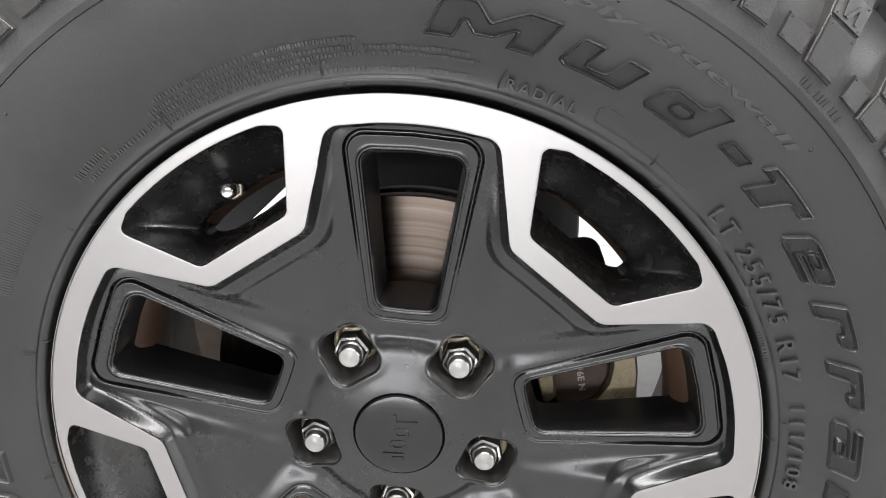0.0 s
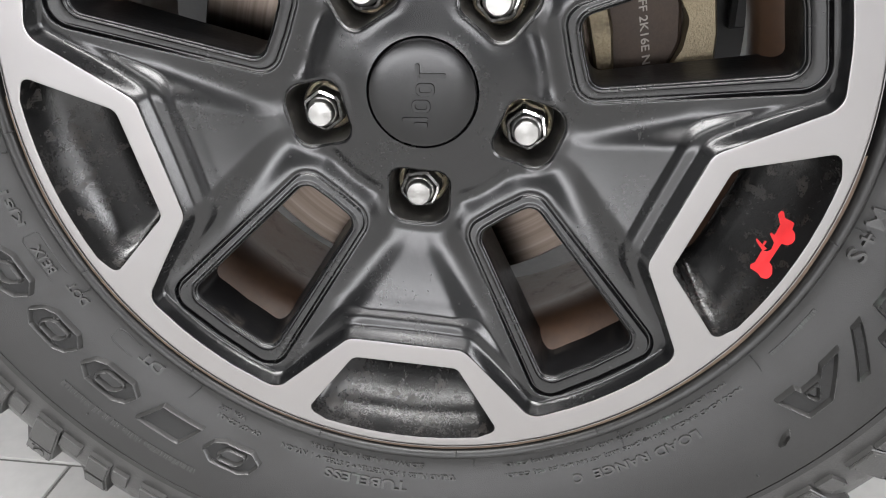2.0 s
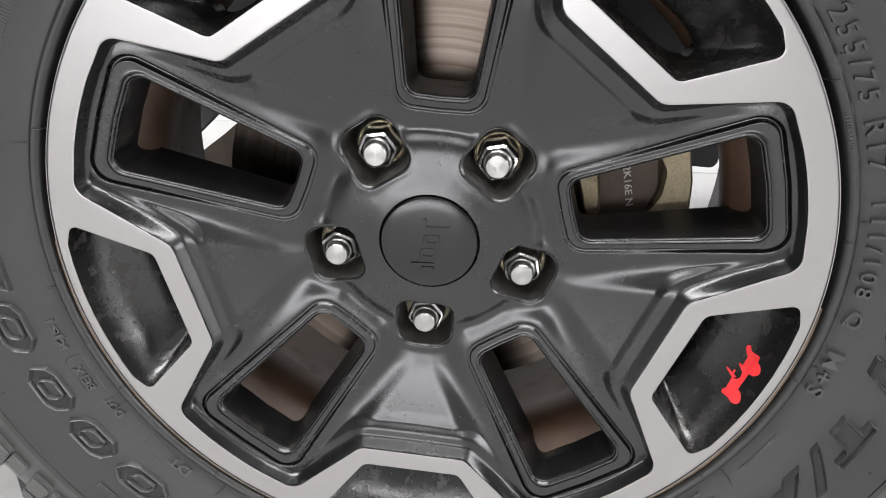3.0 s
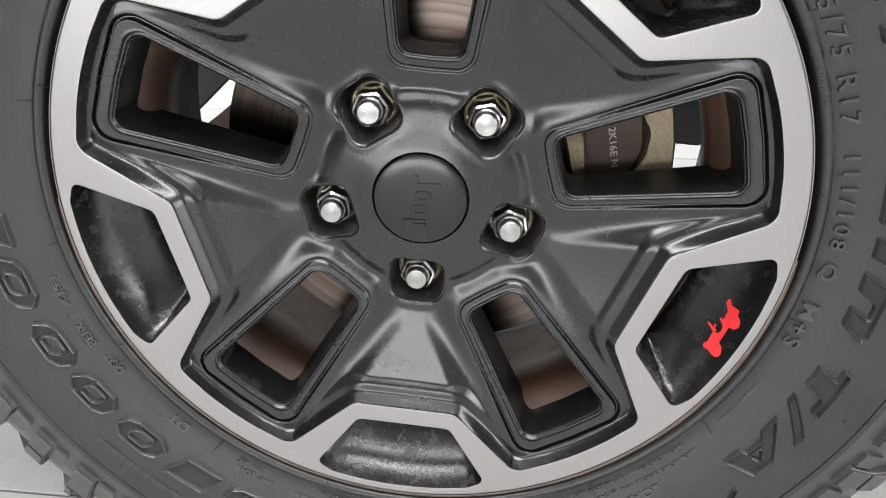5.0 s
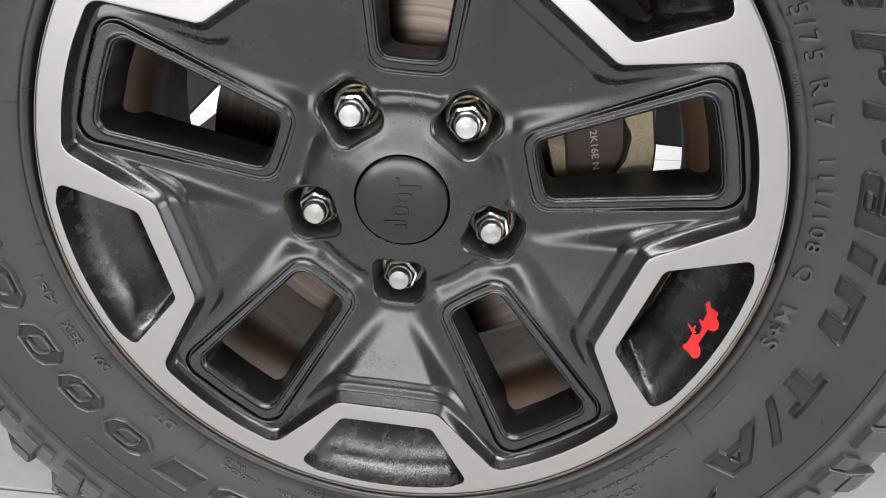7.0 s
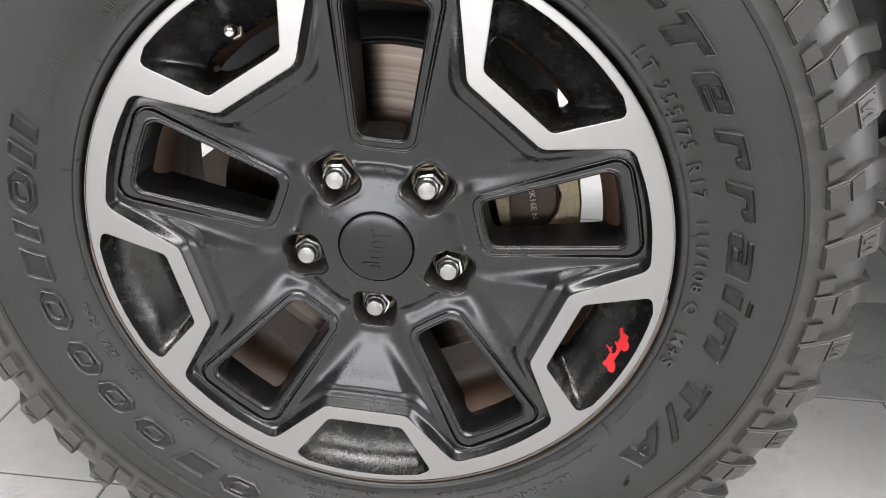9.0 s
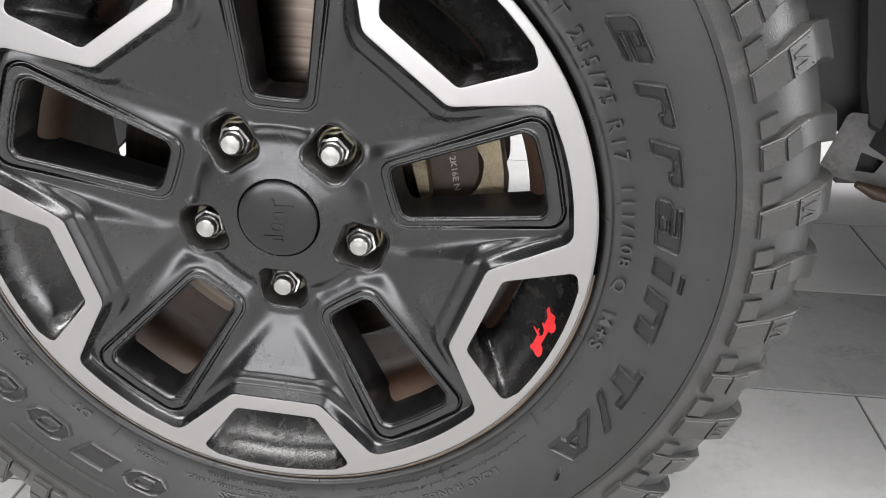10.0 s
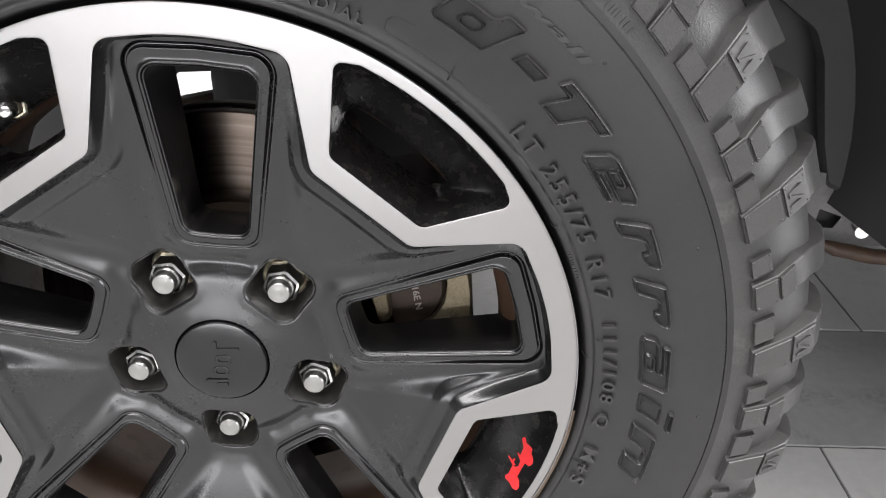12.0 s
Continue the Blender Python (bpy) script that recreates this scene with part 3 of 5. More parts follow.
def slot_line(n_like):
    """The slot at the bottom of a rim window, with points that answer to those of the window's edge."""
    mid = np.array((0, 200.0))
    out = []
    for u, v in n_like:
        a = math.atan2((v - mid[1]) * 1.25, u)
        out.append((38.5 * math.copysign(abs(math.cos(a)) ** 0.62, math.cos(a)), 182.9 + 9.5 * math.copysign(abs(math.sin(a)) ** 0.62, math.sin(a))))
    return np.array(out)


FUNNEL = ((0.0, 0.0), (0.010, 0.03), (0.03, 0.11), (0.09, 0.25), (0.20, 0.42), (0.36, 0.58), (0.56, 0.73), (0.75, 0.85), (0.90, 0.94), (0.965, 1.0), (1.0, 1.08), (1.015, 1.2), (1.0, 1.45))
DENSE_WINDOW = resample(WINDOW, 2.5)
SLOT = slot_line(DENSE_WINDOW)


def funnel(k):
    """A rim window: walls that sink from the machined face to a slot."""
    rings = []
    for w, d in FUNNEL:
        line = DENSE_WINDOW * (1 - w) + SLOT * w
        r = np.hypot(*DENSE_WINDOW.T)
        front = y_silver(r) + 0.0006
        rings.append(wheel_ring(line, 72 * k + 36, front + (0.012 - front) * d))
    return loft(rings)


def nut_well(k):
    rings = []
    line = resample(NUT_POCKET, 2.0)
    mid = np.array((0, 65.5))
    for s, h in ((1.0, None), (0.975, 0.0035), (0.94, 0.009), (0.91, 0.018), (0.88, 0.028), (0.70, 0.035), (0.3, 0.0355)):
        now = mid + (line - mid) * s
        y = y_spoke(fold(turn2(line, 36))) if h is None else h
        rings.append(wheel_ring(now, 72 * k + 36, y))
    return loft(rings, cap_last=True)


for k in range(5):
    part("spoke_opening", tunnel(k), M_TUNNEL, wheel, "dusty black tunnel wall")
    part("rim_window", funnel(k), M_POCKET, wheel, "glossy black window well with a slot and dried dirt")
    part("nut_well", nut_well(k), M_WELL, wheel, "black nut well with dust spots, base colour lightened")

# centre cap
cap = part("centre_cap", revolve([(0.0005, -0.0124), (0.012, -0.0122), (0.022, -0.0117), (0.028, -0.0109), (0.0298, -0.0103), (0.0306, -0.0092), (0.0307, -0.004)], 96), M_CAP, wheel, "round black plastic cap with raised plain shapes")
part("cap_seat", revolve([(0.0306, -0.002), (0.0310, -0.0035), (0.0312, -0.0070), (0.0318, -0.0084)], 96), M_SATIN, wheel)


def emblem_shape(x, z, w, h, hollow):
    """A raised plain shape on the cap: a rounded bar, or a rounded ring if hollow."""
    rim = rounded([(-w / 2, -h / 2, h * 0.4), (w / 2, -h / 2, h * 0.4), (w / 2, h / 2, h * 0.4), (-w / 2, h / 2, h * 0.4)], 6)
    mid = rounded([(-w / 2 + hollow, -h / 2 + hollow, h * 0.2), (w / 2 - hollow, -h / 2 + hollow, h * 0.2), (w / 2 - hollow, h / 2 - hollow, h * 0.2), (-w / 2 + hollow, h / 2 - hollow, h * 0.2)], 6) if hollow else None
    put = lambda line, s, y: [(x + u * s, y, HUB + z + v * s) for u, v in line]
    rings = [put(rim, 1.0, -0.0112), put(rim, 1.0, -0.0126), put(rim, 0.94, -0.0130)]
    if hollow:
        rings += [put(mid, 1.08, -0.0130), put(mid, 1.0, -0.0126), put(mid, 1.0, -0.0112)]
    return loft(rings, False, not hollow)


for x, z, w, h, hollow in ((0.0062, 0.0112, 0.0150, 0.0026, 0), (-0.0020, 0.0142, 0.0026, 0.0070, 0), (0.0022, 0.0034, 0.0106, 0.0074, 0.0021), (-0.0004, -0.0060, 0.0106, 0.0074, 0.0021), (-0.0040, -0.0136, 0.0150, 0.0022, 0), (-0.0008, -0.0168, 0.0080, 0.0034, 0)):
    part("emblem_shape", emblem_shape(x, z, w, h, hollow), M_CAP, cap)


# wheel nuts
def hexagon(af, y, turn=0.0, n=6):
    r = af / 2 / math.cos(math.pi / 6)
    out = []
    for i in range(n):
        for k in (-1, 1):
            a = turn + (i + 0.08 * k) * math.pi / 3
            out.append((r * 0.985 * math.sin(a), y, r * 0.985 * math.cos(a)))
    return out


def circle(r, y, n=12, turn=0.0):
    return [(r * math.sin(turn + 2 * math.pi * i / n), y, r * math.cos(turn + 2 * math.pi * i / n)) for i in range(n)]


def shared(bm, name, material, smooth=35.0):
    me = bpy.data.meshes.new(name)
    bm.to_mesh(me)
    bm.free()
    me.materials.append(material)
    if smooth:
        me.polygons.foreach_set("use_smooth", [True] * len(me.polygons))
        me.set_sharp_from_angle(angle=radians(smooth))
    return me


def spun(profile, n=40):
    return loft([circle(r, y, n) for r, y in profile])


nut_mesh = shared(loft([hexagon(0.0224, 0.036), hexagon(0.0224, 0.0108), hexagon(0.0212, 0.0088), hexagon(0.0184, 0.0078)]), "nut_hex", M_CHROME, 25)
tip_mesh = shared(spun([(0.0092, 0.0095), (0.0090, 0.0072), (0.0084, 0.0064), (0.0077, 0.0060), (0.0075, 0.0052), (0.0075, 0.0014), (0.0073, 0.0006), (0.0067, 0.0), (0.0045, -0.0001), (0.00003, -0.0002)]), "nut_tip", M_TIP, 35)
seat_mesh = shared(spun([(0.0116, 0.035), (0.0126, 0.0300), (0.0128, 0.0262), (0.0132, 0.0250), (0.0141, 0.0246), (0.0143, 0.0236), (0.0150, 0.0232), (0.0157, 0.0240), (0.0162, 0.0290), (0.0162, 0.036)]), "nut_seat", M_BRASS, 50)


def put_mesh(name, me, m, parent, label=""):
    ob = new(name, me)
    ob.parent = parent
    if parent:
        top, shift = parent, Matrix.Identity(4)
        ob.matrix_parent_inverse = (parent.matrix_basis if parent.parent is None else parent.parent.matrix_basis @ parent.matrix_parent_inverse @ parent.matrix_basis).inverted()
    ob.matrix_basis = m
    if label:
        tagged(ob, label)
    return ob


for k in range(5):
    a = PHI + math.radians(36 + 72 * k)
    m = pose(*on_wheel(0.0633, a, -0.0020), 0, 20 + 31 * k, 0)
    nut = put_mesh("wheel_nut", nut_mesh, m, wheel, "chrome hexagon wheel nut with a turned tip")
    put_mesh("nut_tip", tip_mesh, m, nut)
    put_mesh("nut_seat", seat_mesh, m, nut, "dirty brass-coloured seat ring")

# valve
a = PHI + math.radians(-36)
vm = pose(*on_wheel(0.1985, a, 0.0), -8, 0, 6)
valve = put_mesh("tyre_valve", shared(loft([hexagon(0.0125, 0.016), hexagon(0.0125, 0.0085), hexagon(0.0105, 0.0075), hexagon(0.0086, 0.0072)]), "valve_nut", M_BRASS, 25), vm, wheel, "brass valve nut with a chrome cap")
put_mesh("valve_stem", shared(spun([(0.0042, 0.008), (0.0042, -0.001)]), "valve_stem", M_BRASS), vm, valve)
put_mesh("valve_cap", shared(spun([(0.0046, 0.002), (0.0050, 0.001), (0.0050, -0.0035), (0.0046, -0.0062), (0.0030, -0.0078), (0.0003, -0.0082)], 24), "valve_cap", M_CHROME, 50), vm, valve)


# ---------------------------------------------------------------- the tyre
SIDE = ((0.2280, -0.008), (0.2345, -0.0120), (0.2366, -0.0190), (0.2376, -0.0240), (0.2383, -0.0268), (0.2391, -0.0284), (0.2401, -0.0293), (0.2414, -0.0298), (0.2426, -0.0299), (0.2433, -0.0296), (0.2439, -0.0288), (0.2446, -0.0283), (0.2456, -0.0282), (0.2500, -0.0288), (0.2560, -0.0306), (0.2650, -0.0338),
        (0.2750, -0.0370), (0.2900, -0.0408), (0.3050, -0.0438), (0.3160, -0.0450), (0.3192, -0.0452), (0.3195, -0.0445), (0.3199, -0.0445), (0.3202, -0.0452), (0.3240, -0.0452), (0.3330, -0.0449), (0.3450, -0.0430), (0.3560, -0.0395), (0.3680, -0.0315), (0.3780, -0.0175), (0.3850, 0.000), (0.3880, 0.020))
SIDE_R, SIDE_Y = zip(*SIDE)
TYRE_MID = 0.083


def y_tyre(r):
    return float(np.interp(r, SIDE_R, SIDE_Y))


cut = SIDE_R.index(0.3240)
tyre = part("tyre", revolve(list(zip(SIDE_R, SIDE_Y))[:cut + 1], 300), M_RUBBER, wheel, "black mud-terrain tyre with raised sidewall lettering and chunky tread blocks", 30)
profile = list(zip(SIDE_R, SIDE_Y))[cut:] + [(0.3890, 0.05), (0.3892, TYRE_MID)]
profile += [(r, 2 * TYRE_MID - y) for r, y in reversed(list(zip(SIDE_R, SIDE_Y)) + [(0.3890, 0.05)])]
part("shoulder", revolve(profile, 300), M_TREAD, tyre, "dusty tyre shoulder and carcass", 30)


def bead_line():
    """The rusty seam between rim and tyre, along the lower half."""
    bm = bmesh.new()
    rows = []
    for i in range(121):
        a = math.radians(96 + 174 * i / 120)
        w = 0.0010 * min(1, i / 12, (120 - i) / 12) + 0.0005 * noise.noise((i * 0.15, 0, 0))
        rows.append([bm.verts.new(on_wheel(r, a, y)) for r, y in ((0.2341, -0.0266), (0.2349, -0.0272), (0.2364 + w, -0.0266), (0.2372 + w, -0.0225))])
    for p, q in zip(rows, rows[1:]):
        for j in range(3):
            bm.faces.new((p[j], p[j + 1], q[j + 1], q[j]))
    bmesh.ops.recalc_face_normals(bm, faces=bm.faces)
    return bm


part("bead_seam", bead_line(), M_BEAD, tyre, "thin brown rusty seam")


def letter_mesh(text, offset=0.0, bevel=0.0, solid=True, extrude=0.0, detail=6, space=1.0):
    """Flat lettering in the built-in font as a mesh, one unit high; offset thickens it, bevel rounds its edges."""
    cu = bpy.data.curves.new("letters", "FONT")
    cu.body, cu.size, cu.resolution_u = text, 1.0, detail
    cu.offset, cu.extrude, cu.space_character = offset, extrude, space
    cu.fill_mode = "BOTH" if solid else "NONE"
    cu.bevel_depth, cu.bevel_resolution = bevel, 1
    ob = bpy.data.objects.new("letters", cu)
    scene.collection.objects.link(ob)
    dg = bpy.context.evaluated_depsgraph_get()
    me = bpy.data.meshes.new_from_object(ob.evaluated_get(dg))
    bpy.data.objects.remove(ob)
    bpy.data.curves.remove(cu)
    return me


def bounds(me):
    co = np.array([v.co for v in me.vertices])
    return co.min(0), co.max(0)


def wrap(me, a0, a1, r0, r1, box_lo, box_hi, lift, slant=0.0, thick=1.0):
    """Bends a flat mesh on to the sidewall: its box goes to the angles a0 to a1 (degrees clockwise) and radii r0 to r1."""
    for v in me.vertices:
        s, t = (v.co.x - box_lo[0]) / (box_hi[0] - box_lo[0]), (v.co.y - box_lo[1]) / (box_hi[1] - box_lo[1])
        r = r0 + (r1 - r0) * t
        a = a0 + (a1 - a0) * s + slant * (t - 0.5)
        v.co = on_wheel(r, math.radians(a), y_tyre(r) - lift - v.co.z * thick)
    me.flip_normals()


GLYPHS = {
    "M": [[(0, 0), (0, 1), (0.36, 1), (0.62, 0.56), (0.88, 1), (1.25, 1), (1.25, 0), (0.91, 0), (0.91, 0.46), (0.73, 0.16), (0.51, 0.16), (0.34, 0.46), (0.34, 0)]],
    "u": [[(0, 0.14), (0, 1), (0.34, 1), (0.34, 0.32), (0.61, 0.32), (0.61, 1), (0.95, 1), (0.95, 0), (0.12, 0)]],
    "d": [[(0, 0.12), (0, 0.62), (0.12, 0.76), (0.6, 0.76), (0.6, 1), (0.95, 1), (0.95, 0), (0.12, 0)], [(0.34, 0.29), (0.34, 0.48), (0.6, 0.48), (0.6, 0.29)]],
    "-": [[(0, 0.0), (0, 1.0), (1.0, 1.0), (1.0, 0.0)]],
    "T": [[(0, 0.66), (0, 1), (1, 1), (1, 0.66), (0.71, 0.66), (0.71, 0), (0.26, 0), (0.26, 0.66)]],
    "/": [[(0, 0), (0, 1), (1, 1), (1, 0)]],
    "A": [[(0, 0), (0.53, 1), (0.86, 1), (1, 0), (0.70, 0), (0.68, 0.2), (0.43, 0.2), (0.32, 0)], [(0.53, 0.4), (0.64, 0.68), (0.67, 0.4)]],
    "e": [[(0.12, 0), (0, 0.14), (0, 0.86), (0.12, 1), (0.8, 1), (0.92, 0.86), (0.92, 0.36), (0.36, 0.36), (0.36, 0.29), (0.9, 0.29), (0.9, 0)], [(0.36, 0.6), (0.36, 0.72), (0.58, 0.72), (0.58, 0.6)]],
    "r": [[(0, 0), (0, 1), (0.85, 1), (0.95, 0.88), (0.95, 0.55), (0.84, 0.46), (0.66, 0.46), (0.62, 0.64), (0.37, 0.64), (0.37, 0)]],
    "a": [[(0.12, 0), (0, 0.12), (0, 0.52), (0.12, 0.64), (0.57, 0.64), (0.57, 0.70), (0.08, 0.70), (0.08, 1), (0.8, 1), (0.92, 0.88), (0.92, 0)], [(0.35, 0.26), (0.35, 0.39), (0.57, 0.39), (0.57, 0.26)]],
    "i": [[(0, 0), (0, 0.76), (1, 0.76), (1, 0)]],
    "dot": [[(0, 0), (0, 1), (1, 1), (1, 0)]],
    "n": [[(0, 0), (0, 1), (0.82, 1), (0.94, 0.86), (0.94, 0), (0.59, 0), (0.59, 0.66), (0.35, 0.66), (0.35, 0)]],
    "ring": [[(0, 0.32), (0, 0.8), (0.16, 1), (0.70, 1), (1, 0.68), (1, 0.2), (0.84, 0), (0.30, 0)], [(0.32, 0.42), (0.32, 0.68), (0.62, 0.68), (0.68, 0.56), (0.68, 0.32), (0.38, 0.32)]],
    "block": [[(0, 0), (0, 1), (1, 1), (1, 0)]],
}


def outlined(shape, a0, a1, r0, r1, slant=2.2, rim=1.6, name="raised_letter"):
    """One large raised sign on the sidewall: a rim along its outline, and a ribbed, darker ground within."""
    loops = [np.array(l, float) for l in GLYPHS[shape]]
    size = loops[0].max(0)
    wide, high = math.radians(a1 - a0) * 500 * (r0 + r1), 1000 * (r1 - r0)
    loops = [resample(rounded([(u / size[0] * wide, v / size[1] * high, 2.2 if shape in ("ring", "e", "a", "d", "r", "u", "n") else 0.7) for u, v in l], 5), 0.8) for l in loops]
    inner = [np.array([(x, y) for y in np.arange(0.5, high, 1.1) for x in np.arange(0.5, wide, 1.1)])]
    for loop in loops:
        for d in (0.4, 0.8, 1.15, rim, rim + 0.35, rim + 0.7):
            for s in (1, -1):
                inner.append(offset_points(loop, s * d))
    inner = np.vstack(inner)
    inner = inner[np.unique(np.round(inner / 0.3), axis=0, return_index=True)[1]]
    co, tri = fill(loops, inner)
    d, _ = within(co, loops)
    up = np.interp(d, (0, 0.8, 1.1, rim, rim + 0.7), (-0.0005, 0.0034, 0.0039, 0.0034, 0.0007))
    me = bpy.data.meshes.new(name)
    verts = []
    for (x, y), h in zip(co, up):
        r = r0 + (r1 - r0) * y / high
        a = a0 + (a1 - a0) * x / wide + slant * (y / high - 0.5)
        verts.append(on_wheel(r, math.radians(a), y_tyre(r) - h))
    mid = d[tri].min(1) if len(tri) else d
    me.from_pydata(verts, [], [tuple(int(i) for i in t) for t in tri])
    if sum(p.normal.y for p in me.polygons) > 0:
        me.flip_normals()
    me.materials.append(M_RUBBER_BLOCK)
    me.materials.append(M_RUBBER_DARK)
    me.polygons.foreach_set("material_index", [1 if m > rim + 0.55 else 0 for m in mid])
    return part_mesh(name, me, None, tyre, smooth=30)


# large words
for shape, a0, a1, r0, r1, slant in (("M", 6.3, 19.3, 0.2675, 0.2895, 2.0), ("u", 21.5, 29.7, 0.2687, 0.2870, 2.0), ("d", 32.4, 39.6, 0.2690, 0.2928, 2.3), ("-", 41.7, 45.25, 0.2763, 0.2842, 0.8),
                                     ("T", 46.15, 53.55, 0.2705, 0.2920, 2.2), ("e", 55.5, 62.6, 0.2707, 0.2880, 1.9), ("r", 65.15, 71.3, 0.2705, 0.2890, 2.0), ("r", 73.45, 79.5, 0.2705, 0.2890, 2.0),
                                     ("a", 81.7, 89.4, 0.2705, 0.2888, 1.4), ("i", 91.3, 94.1, 0.2720, 0.2870, 1.6), ("dot", 92.7, 95.6, 0.2909, 0.2950, 0.2), ("n", 96.1, 104.2, 0.2715, 0.2888, 2.0),
                                     ("T", 108.6, 116.0, 0.2740, 0.2940, 1.5), ("/", 117.3, 119.2, 0.2725, 0.2970, 5.0), ("A", 119.0, 129.8, 0.2740, 0.2945, 0.0)):
    outlined(shape, a0, a1, r0, r1, slant, 1.0 if shape in "dot/-i" else 1.5)
# maker's mark as plain outlined shapes
for shape, a0, a1 in (("ring", 204.7, 212.6), ("block", 214.8, 221.6), ("ring", 224.0, 232.4), ("ring", 234.2, 242.0), ("ring", 243.6, 251.4), ("ring", 253.8, 261.9),
                      ("block", 264.0, 269.4), ("block", 271.6, 274.8), ("ring", 276.5, 284.1), ("block", 285.5, 288.4), ("block", 289.9, 293.0)):
    outlined(shape, a0, a1, 0.2690, 0.2885, 2.1, 1.5, "raised_mark")


def small_text(text, a0, a1, r0, r1, lift=0.0023, bold=0.020, slant=0.0, space=1.0):
    me = letter_mesh(text, offset=bold, extrude=0.02, detail=3, space=space)
    lo, hi = bounds(me)
    wrap(me, a0, a1, r0, r1, lo, hi, lift * 0.6, slant, lift / 0.02 * 0.6)
    return part_mesh("raised_lettering", me, M_RUBBER_BLOCK, tyre, smooth=0)


small_text("LT 255/75 R17", 48.0, 75.6, 0.2478, 0.2572, bold=0.004, space=1.3)
small_text("111/108 Q", 79.9, 97.9, 0.2480, 0.2574, bold=0.004, space=1.3)
small_text("M+S", 102.0, 109.2, 0.2480, 0.2576, bold=0.004, space=1.2)
small_text("RADIAL", 16.2, 25.6, 0.2470, 0.2530, bold=0.004, space=1.3)
small_text("3-ply sidewall", 14.8, 46.7, 0.2985, 0.3055, lift=0.0010, slant=1.0)
small_text("TUBELESS", 183.1, 195.5, 0.2624, 0.2690, lift=0.0012)
small_text("LOAD RANGE", 140.0, 155.6, 0.2642, 0.2702, lift=0.0012)
small_text("C", 157.3, 158.6, 0.2642, 0.2702, lift=0.0012)
small_text("SIDEWALL PLIES: 3 POLYESTER", 180.6, 198.7, 0.2490, 0.2520, lift=0.0011)
small_text("TREAD PLIES: 3 POLYESTER + 2 STEEL + 1 NYLON", 175.8, 202.9, 0.2562, 0.2594, lift=0.0011)
small_text("MAX. LOAD DUAL 1000 kg (2205 LBS.) AT 350 kPa (50 PSI) COLD.", 132.8, 168.2, 0.2488, 0.2516, lift=0.0011)
small_text("MAX. LOAD SINGLE 1090 kg (2405 LBS.) AT 350 kPa (50 PSI) COLD.", 131.6, 168.2, 0.2560, 0.2590, lift=0.0011)
small_text("DOT", 238.4, 242.2, 0.2515, 0.2570, lift=0.0012)
small_text("BE1X", 244.6, 249.0, 0.2545, 0.2600, lift=0.0012)
small_text("KJ51", 252.2, 257.4, 0.2535, 0.2590, lift=0.0012)
small_text("DT", 223.8, 227.8, 0.2500, 0.2565, lift=0.0012)
small_text("09-07122-01", 206.4, 213.4, 0.2558, 0.2588, lift=0.0011)
small_text("VPA 10X", 209.4, 213.8, 0.2498, 0.2530, lift=0.0011)


def bar_rows(rows):
    """Lines of writing too small to read, as rows of tiny raised bars."""
    verts, faces = [], []
    for a0, a1, r0, r1 in rows:
        a = a0
        while a < a1:
            w = random.uniform(0.14, 0.5)
            n = len(verts)
            for r in (r0, r1 - random.uniform(0, 0.35) * (r1 - r0)):
                for b in (a, a + w):
                    for up in (-0.0002, 0.0008):
                        verts.append(on_wheel(r, math.radians(b), y_tyre(r) - up))
            faces += [tuple(n + i for i in f) for f in ((1, 3, 7, 5), (0, 1, 5, 4), (2, 6, 7, 3), (0, 2, 3, 1), (4, 5, 7, 6))]
            a += w + random.uniform(0.10, 0.22) + (0.35 if random.random() < 0.16 else 0)
    me = bpy.data.meshes.new("fine_print")
    me.from_pydata(verts, [], faces)
    return me


fine_print = part_mesh("fine_print", bar_rows([(-29.5, -2.5, 0.2636, 0.2662), (-31, 11, 0.2592, 0.2614), (-31, 12.3, 0.2556, 0.2578), (-31, -7, 0.2522, 0.2543), (-30, -9, 0.2490, 0.2510), (-8, 11, 0.2472, 0.2496), (-45, -39, 0.2580, 0.2625), (-44, -31, 0.2525, 0.2555),
                                             (156.4, 162.6, 0.2415, 0.2432), (67.0, 72.4, 0.2398, 0.2418), (117.2, 125.6, 0.2524, 0.2550), (212, 232, 0.3000, 0.3050), (247.5, 254.5, 0.2395, 0.2415), (42, 47, 0.3260, 0.3310)]), M_RUBBER_BLOCK, tyre, "lines of tiny raised print", 0)
fine_print["kind"] = "stuff"


def vent_hair(r0, r1, thick, bend):
    """A rubber vent hair that lies on the sidewall, with a nub at its root."""
    n = 6
    path = []
    for i in range(n + 1):
        t = i / n
        r = r0 + (r1 - r0) * t
        path.append((bend * t * t, y_tyre(r) - 0.0004 - 0.0016 * math.sin(math.pi * min(1, t * 1.3) * 0.8), r))
    bm = tube(path, [thick * 1.9, thick * 1.2] + [thick] * (n - 2) + [thick * 0.5], 6)
    return bm


hairs = [shared(vent_hair(0.2462, 0.2462 + leng, 0.00034, bend), "vent_hair", M_RUBBER_DARK, 60) for leng, bend in ((0.0100, 0.0008), (0.0075, -0.0014), (0.0110, 0.0022), (0.0045, 0.0006))]
tick = shared(vent_hair(0.2362, 0.2418, 0.00036, 0.0004), "vent_tick", M_RUBBER_DARK, 60)
for k in range(16):
    a = 195.1 + 22.5 * k + 0.25 * math.sin(1.7 * k)
    put_mesh("vent_hair", hairs[(k * 7 // 3) % 4], Matrix.Translation((0, 0, HUB)) @ pose(0, 0, 0, 0, a, 0), tyre)
    put_mesh("vent_hair", tick, Matrix.Translation((0, 0, HUB)) @ pose(0, 0, 0, 0, a + 2.7, 0), tyre)
